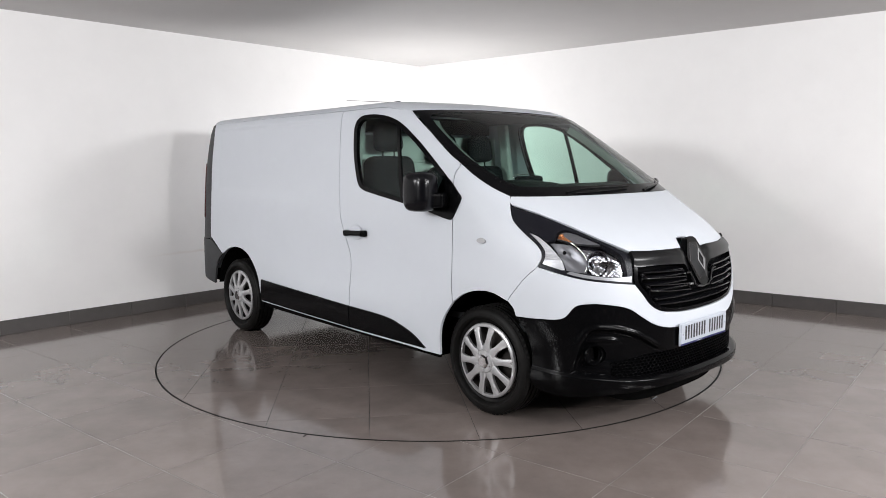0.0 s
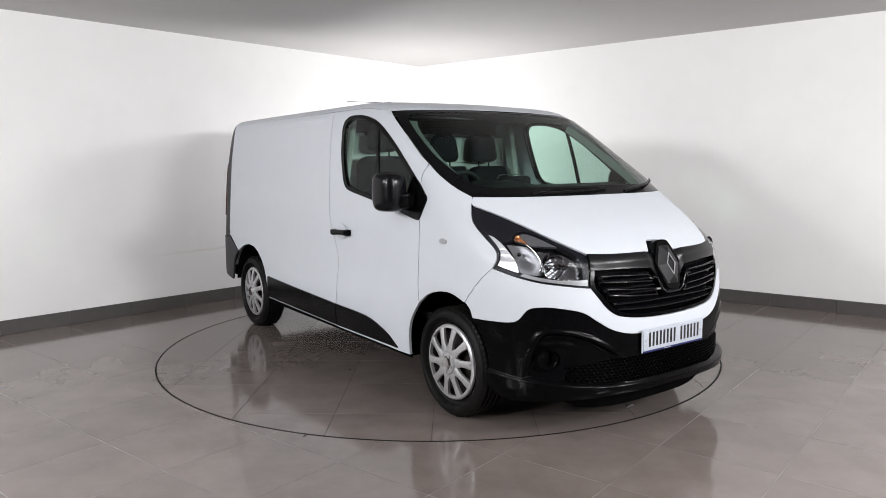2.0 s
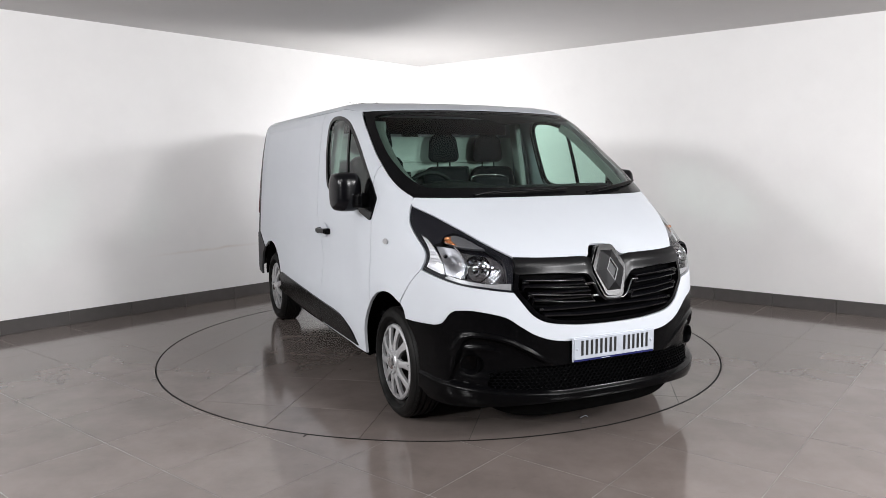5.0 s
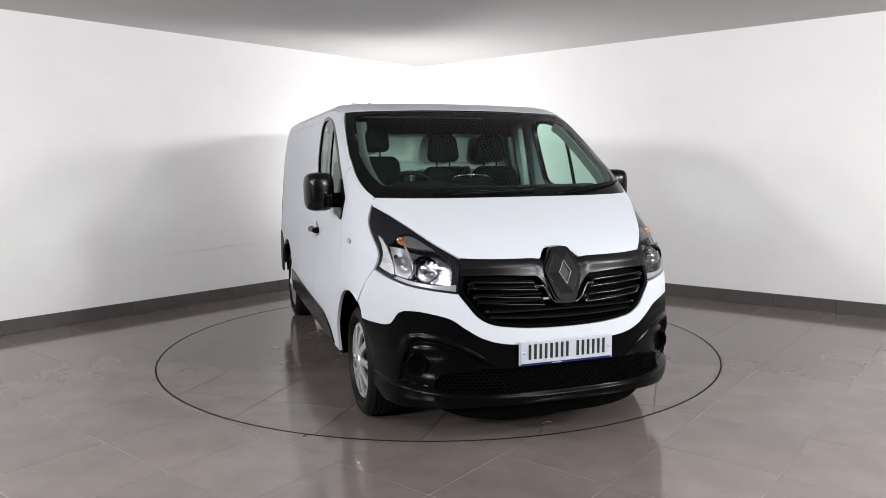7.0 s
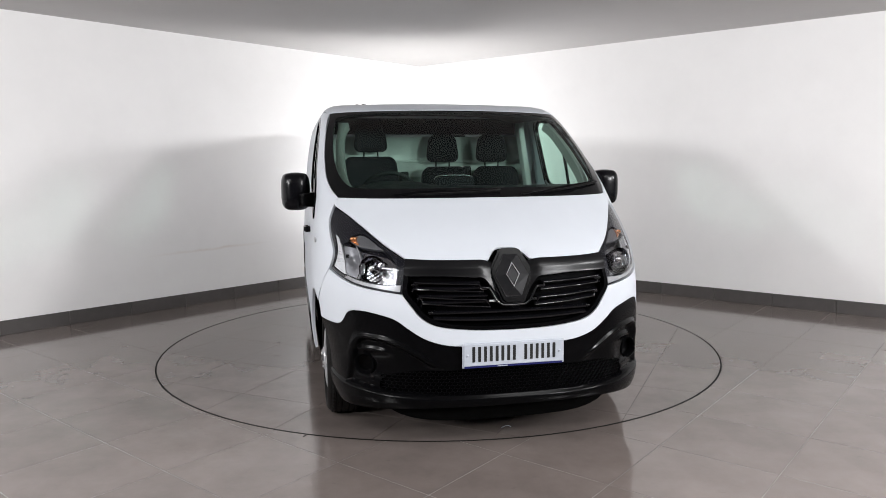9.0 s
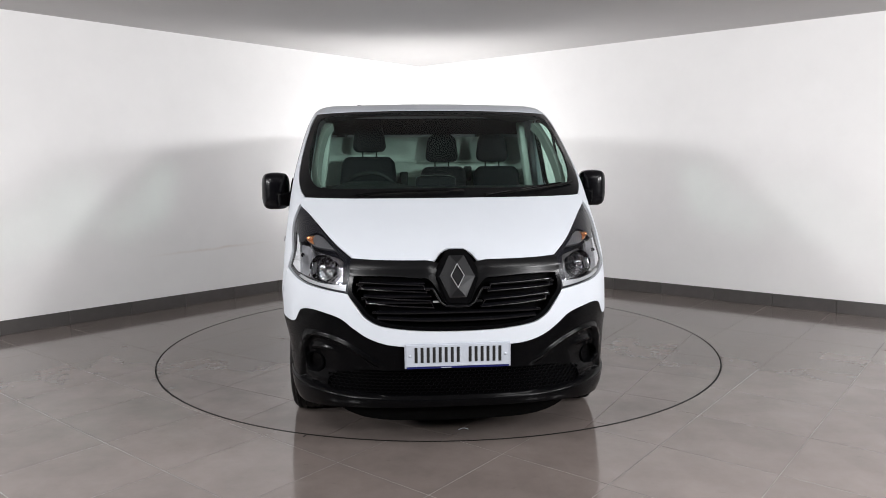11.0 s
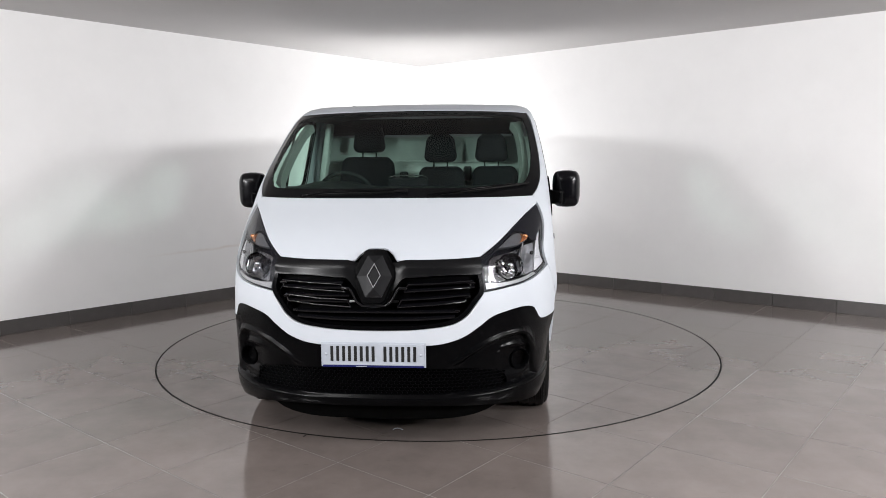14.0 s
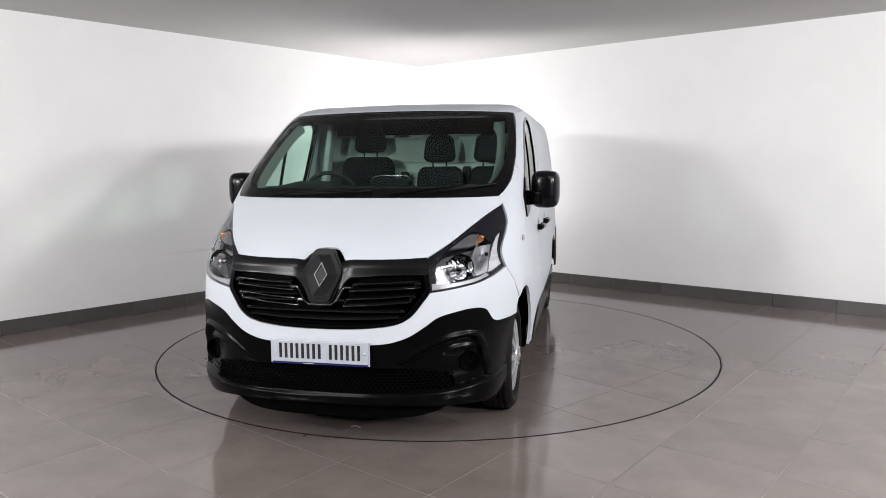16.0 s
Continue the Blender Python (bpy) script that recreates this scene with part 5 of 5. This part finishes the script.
def trim_mesh():
    """A ten spoke plastic wheel trim, domed, with a thickness."""
    bm = bmesh.new()

    def dome(r):
        return 0.088 - 0.022 * max(0.0, (r - 0.05) / 0.18) ** 2 + (0.006 if r < 0.07 else 0)

    def sheet(rs, a0, a1, n):
        grid = []
        for r in rs:
            lo, hi = a0(r), a1(r)
            grid.append([(r, lo + (hi - lo) * k / n) for k in range(n + 1)])
        top = [[bm.verts.new((r * math.cos(a), dome(r) - 0.004 * (abs(2 * k / n - 1) ** 4), r * math.sin(a))) for k, (r, a) in enumerate(row)] for row in grid]
        low = [[bm.verts.new((r * math.cos(a), dome(r) - 0.020, r * math.sin(a))) for r, a in row] for row in grid]
        for i in range(len(rs) - 1):
            for k in range(n):
                bm.faces.new((top[i][k], top[i][k + 1], top[i + 1][k + 1], top[i + 1][k]))
            for k in (0, n):
                bm.faces.new((top[i][k], top[i + 1][k], low[i + 1][k], low[i][k]))

    step = 2 * math.pi / 10
    rs = list(np.linspace(0.070, 0.210, 13))
    wide = lambda r: float(np.interp(r, [0.070, 0.092, 0.100, 0.110, 0.13, 0.165, 0.198, 0.210], [0.0221, 0.0288, 0.0250, 0.0205, 0.0185, 0.0200, 0.0240, 0.026]))
    lean = lambda r: 0.05 * (r - 0.07) / 0.13
    for j in range(10):
        c = j * step + 0.2
        sheet(rs, lambda r: c + lean(r) - wide(r) / r, lambda r: c + lean(r) + wide(r) / r, 4)
    ring = [(0.203, dome(0.203) - 0.020), (0.206, dome(0.206) - 0.001), (0.211, dome(0.211) + 0.001), (0.218, dome(0.218)), (0.226, dome(0.226) - 0.004), (0.228, dome(0.226) - 0.014)]
    hub = [(0.0005, dome(0) + 0.0), (0.055, dome(0.055)), (0.066, dome(0.066) - 0.001), (0.074, dome(0.075) - 0.004), (0.078, dome(0.075) - 0.022)]
    for prof in (ring, hub):
        n = 80
        rings = [[bm.verts.new((r * math.cos(2 * math.pi * k / n), h, r * math.sin(2 * math.pi * k / n))) for k in range(n)] for r, h in prof]
        for a, b in zip(rings, rings[1:]):
            for k in range(n):
                bm.faces.new((a[k], b[k], b[(k + 1) % n], a[(k + 1) % n]))
    bmesh.ops.recalc_face_normals(bm, faces=bm.faces)
    for f in bm.faces:
        if f.normal.y < -0.6:
            f.normal_flip()
    return bm


def build_wheel():
    rim = part("wheel", lathe([(0.222, 0.082), (0.212, 0.066), (0.200, 0.060), (0.194, 0.020), (0.150, 0.022), (0.110, 0.036), (0.060, 0.040), (0.001, 0.040)], 48), M_RUST, None, "steel wheel with black tyre and silver trim")
    shade(rim, 40)
    shade(part("tyre", tyre_mesh(), M_RUBBER, rim), 35)
    bm_trim = trim_mesh()
    bmesh.ops.transform(bm_trim, matrix=Matrix.Translation((0, 0.016, 0)) @ Matrix.Diagonal((0.985, 1, 0.985, 1)), verts=bm_trim.verts)
    shade(part("wheel_trim", bm_trim, M_SILVER, rim, "silver ten spoke plastic wheel trim"), 38)
    bm = bmesh.new()
    bmesh.ops.create_cone(bm, cap_ends=True, segments=6, radius1=0.046, radius2=0.034, depth=0.014, matrix=Matrix.Translation((0, 0.114, 0)) @ Matrix.Rotation(-math.pi / 2, 4, "X"))
    part("centre_cap", bm, M_CHROME, rim)
    for k in range(5):
        a = 2 * math.pi * k / 5
        bm = bmesh.new()
        bmesh.ops.create_cone(bm, cap_ends=True, segments=6, radius1=0.009, radius2=0.008, depth=0.012, matrix=Matrix.Translation((0.050 * math.cos(a), 0.111, 0.050 * math.sin(a))) @ Matrix.Rotation(-math.pi / 2, 4, "X"))
        part("bolt_cover", bm, M_SILVER, rim)
    return rim


first = build_wheel()
spots = [(1.562, 1, 7), (1.562, -1, 20), (-1.505, 1, 44), (-1.505, -1, 31)]
for i, (x, s, turn) in enumerate(spots):
    m = Matrix.Translation((x, 0.812 * s, R_T - 0.003)) @ (Matrix() if s > 0 else Matrix.Rotation(math.pi, 4, "Z")) @ Matrix.Rotation(radians(turn), 4, "Y")
    if i == 0:
        first.matrix_basis = m
        first.parent = van
    else:
        w = copy_thing(first, m)
        w.parent = van

# wheel arch liners, underbody
for x, r in ((1.549, 0.405), (-1.44, 0.435)):
    for s in (1, -1):
        bm = bmesh.new()
        prev = None
        for k in range(25):
            a = math.pi * ((-0.05 if x > 0 else 0.0) + (1.10 if x > 0 else 0.95) * k / 24)
            lx, lz = x + r * math.cos(a), 0.335 + r * math.sin(a)
            rim_y = float(side_y(lx, max(lz, 0.3))) - 0.035
            ring = [bm.verts.new((lx, s * y, lz)) for y in (rim_y, 0.60, 0.50)]
            ring[2].co = Vector((x, s * 0.52, 0.34))
            if prev:
                bm.faces.new((prev[0], ring[0], ring[1], prev[1]))
                bm.faces.new((prev[1], ring[1], ring[2], prev[2])) if k else None
            prev = ring
        part("arch_liner", bm, M_DARK, van)
bm = box((-0.1, 0, 0.36), (4.3, 1.25, 0.10), bevel=0.02)
add_box(bm, (0.05, 0, 0.345), (2.15, 1.80, 0.08), bevel=0.02)
add_box(bm, (2.0, 0, 0.31), (0.5, 1.0, 0.08), bevel=0.02)
add_box(bm, (-2.15, 0, 0.42), (0.4, 1.55, 0.10), bevel=0.02)
part("underbody", bm, M_DARK, van)
# added black sheet: blocks low lamp light and darkens the gap under the bumper
bm = bmesh.new()
prev = None
for i in range(25):
    y = -0.66 + 1.32 * i / 24
    x = float(front_x(y, 0.30)) - 0.12
    low = 0.140 + 0.09 * (abs(y) / 0.66) ** 6
    ring = [bm.verts.new(p) for p in ((x + 0.02, y, 0.275), (x, y, low + 0.03), (x - 0.02, y, low), (x - 0.10, y, low + 0.004), (x - 0.55, y, 0.20), (x - 0.55, y, 0.275))]
    if prev:
        for k in range(5):
            bm.faces.new((prev[k], ring[k], ring[k + 1], prev[k + 1]))
    prev = ring
bmesh.ops.recalc_face_normals(bm, faces=bm.faces)
shade(part("undertray", bm, M_DARK, van, "added black sheet that deepens the shade below the front bumper"), 40)
for x in (1.562, -1.505):
    tube("axle", [(x, -0.72, 0.31), (x, 0.72, 0.31)], 0.035, M_DARK, van)
tube("exhaust", [(1.0, 0.2, 0.27), (0.2, 0.25, 0.25), (-1.0, 0.3, 0.26), (-1.6, 0.5, 0.28)], 0.035, M_STEEL, van)

# ---------------------------------------------------------------- cab
cab = empty("cab", van)
bm = bmesh.new()
add_box(bm, (-0.03, 0, 1.0), (0.02, 1.72, 1.40))
for z in (1.12, 1.38, 1.50):
    add_box(bm, (-0.015, 0, z), (0.012, 1.66, 0.02), bevel=0.004)
part("bulkhead", bm, M_CABINLIGHT, cab, "pale grey steel bulkhead")
# dark band across the top of the bulkhead
part("bulkhead_dark_top", box((-0.024, 0, 1.785), (0.03, 1.56, 0.13), bevel=0.008), M_CABIN, cab)
part("cab_floor", box((0.9, 0, 0.55), (2.0, 1.7, 0.04)), M_CABIN, cab)
# headlining and its front edge
bm = bmesh.new()
rows = []
for i in range(9):
    x = -0.02 + 0.955 * i / 8
    row = []
    for k in range(11):
        y = -0.78 + 1.56 * k / 10
        row.append(bm.verts.new((x, y, 1.868 - 0.06 * (abs(y) / 0.78) ** 4 - 0.026 * (i / 8) ** 3)))
    rows.append(row)
for a, b in zip(rows, rows[1:]):
    for k in range(10):
        bm.faces.new((a[k], a[k + 1], b[k + 1], b[k]))
shade(part("headlining", bm, M_CABIN, cab))
# dashboard
bm = bmesh.new()
prof = [(1.86, 1.285), (1.62, 1.325), (1.42, 1.340), (1.30, 1.325), (1.22, 1.27), (1.16, 1.12), (1.20, 0.90), (1.30, 0.75)]
prev = None
for i in range(21):
    y = -0.80 + 1.60 * i / 20
    f = 1 - 0.45 * (abs(y) / 0.80) ** 3
    bump = 0.035 * math.exp(-((y + 0.44) / 0.20) ** 4)
    ring = [bm.verts.new((1.15 + (x - 1.15) * f, y, z + (bump if 1 <= k <= 4 else 0))) for k, (x, z) in enumerate(prof)]
    if prev:
        for k in range(len(prof) - 1):
            bm.faces.new((prev[k], ring[k], ring[k + 1], prev[k + 1]))
    prev = ring
shade(part("dashboard", bm, M_CABIN, cab, "black plastic dashboard"), 50)
console = part("centre_console", box((1.115, 0.0, 1.21), (0.05, 0.272, 0.36), bevel=0.022, segs=3), M_FABRIC, cab, "black centre console top with a thin chrome rim")
arc = [(1.088, 0.132 * math.copysign(abs(math.cos(math.pi * k / 18)) ** 0.6, math.cos(math.pi * k / 18)), 1.372 + 0.030 * math.sin(math.pi * k / 18) ** 0.6) for k in range(19)]
tube("console_rim", arc, 0.0035, M_CHROME, console, "thin chrome rim")
# steering wheel
bm = bmesh.new()
m = Matrix.Translation((1.02, -0.44, 1.255)) @ Matrix.Rotation(radians(-62), 4, "Y")
N, n = 40, 8
rings = []
for i in range(N):
    a = 2 * math.pi * i / N
    rings.append([bm.verts.new(m @ Vector(((0.19 + 0.015 * math.cos(2 * math.pi * k / n)) * math.cos(a), (0.19 + 0.015 * math.cos(2 * math.pi * k / n)) * math.sin(a), 0.015 * math.sin(2 * math.pi * k / n)))) for k in range(n)])
for i in range(N):
    for k in range(n):
        bm.faces.new((rings[i][k], rings[(i + 1) % N][k], rings[(i + 1) % N][(k + 1) % n], rings[i][(k + 1) % n]))
add_box(bm, m @ Vector((0, 0, -0.01)), (0.05, 0.14, 0.10), bevel=0.02)
add_box(bm, m @ Vector((0, 0, -0.01)), (0.025, 0.34, 0.03), bevel=0.008)
shade(part("steering_wheel", bm, M_CABIN, cab), 50)


def seat(y, wide, heads, drop=0.0):
    root = part("seat", box((0.33, y, 0.86), (0.50, wide, 0.16), bevel=0.05, segs=3), M_FABRIC, cab, "dark fabric cab seat")
    bm = box((0, 0, 0), (0.15, wide, 0.66), bevel=0.055, segs=4)
    for v in bm.verts:
        if v.co.z > 0:
            v.co.y *= 1 - 0.28 * (v.co.z / 0.33) ** 2.2
    bk = shade(part("backrest", bm, M_FABRIC, root), 60)
    bk.matrix_local = Matrix.Translation((0.165, y, 1.19 - drop)) @ Matrix.Rotation(radians(-9), 4, "Y")
    for hy in heads:
        bm = box((0, 0, 0), (0.11, 0.250, 0.225), bevel=0.054, segs=5)
        for v in bm.verts:
            v.co.y *= 1 - 0.10 * (v.co.z / 0.11) - (0.12 * max(0.0, v.co.z / 0.11) ** 3)
        h = shade(part("headrest", bm, M_FABRIC, root), 60)
        h.matrix_local = Matrix.Translation((0.10, hy, 1.665 - drop)) @ Matrix.Rotation(radians(-6), 4, "Y")
        for dy in (-0.055, 0.055):
            tube("headrest_post", [(0.11, hy + dy, 1.48 - drop), (0.105, hy + dy, 1.60 - drop)], 0.006, M_STEEL, root)


seat(-0.46, 0.52, (-0.45,), -0.022)
seat(0.14, 0.45, (0.13,), 0.06)
seat(0.57, 0.45, (0.54,), 0.06)
for y, z in ((-0.175, 1.36), (0.345, 1.40)):
    part("belt_anchor", box((0.06, y, z), (0.05, 0.065, 0.12), bevel=0.015, segs=3), M_CABIN, cab, "black plastic belt anchor cover")
# door linings and pillar trims in pale grey
for s in (1, -1):
    panel("door_lining", "S", [[("S", 0.10, 1.24), ("S", 1.15, 1.12)], [("S", 1.15, 1.12), ("S", 1.25, 0.75)], [("S", 1.25, 0.75), ("S", 0.30, 0.55)], [("S", 0.30, 0.55), ("S", 0.10, 1.24)]], M_CABIN, cab, side=s, lift=-0.06, thick=0.0, step=0.08)
    panel("pillar_trim", "F", [[("F", 0.735, 1.375), ("F", 0.768, 1.43), ("F", 0.780, 1.55), ("F", 0.765, 1.67), ("F", 0.742, 1.75), ("F", 0.70, 1.80)], [("F", 0.70, 1.80), ("F", 0.77, 1.805)], [("F", 0.77, 1.805), ("F", 0.812, 1.65), ("F", 0.825, 1.5), ("F", 0.805, 1.40)], [("F", 0.805, 1.40), ("F", 0.735, 1.375)]],
          M_TRIM, cab, side=s, lift=-0.05, thick=0.05, step=0.04)
    bm = box((0.17, 0.80 * s, 1.50), (0.10, 0.05, 0.62), rot=Matrix.Rotation(radians(9 * s), 3, "X"), bevel=0.015)
    part("pillar_lining", bm, M_CABINLIGHT, cab)


# a short curl of white thread on the turntable under the front bumper
curl = tube("thread_curl", [(2.052 + 0.012 * math.sin(math.pi * k / 10), -0.036 + 0.0055 * (k - 5), 0.0022 + 0.013 * math.sin(math.pi * k / 10)) for k in range(11)], 0.0020, M_PLATE, None)
tagged(curl, "short curl of white thread lying on the turntable", "thread")


def motions():
    spin = [(0.5 * k, -47.75 - 3.4125 * 0.5 * k) for k in range(33)]
    walk(turntable, [(t, pose(0, 0, 0, 0, 0, a)) for t, a in spin])
    walk(curl, [(t, pose(0, 0, 0, 0, 0, a)) for t, a in spin])
    walk(van, [(t, pose(0, 0, 0, 0, 0, a) @ pose(VAN_X, VAN_Y, 0)) for t, a in spin])


motions()
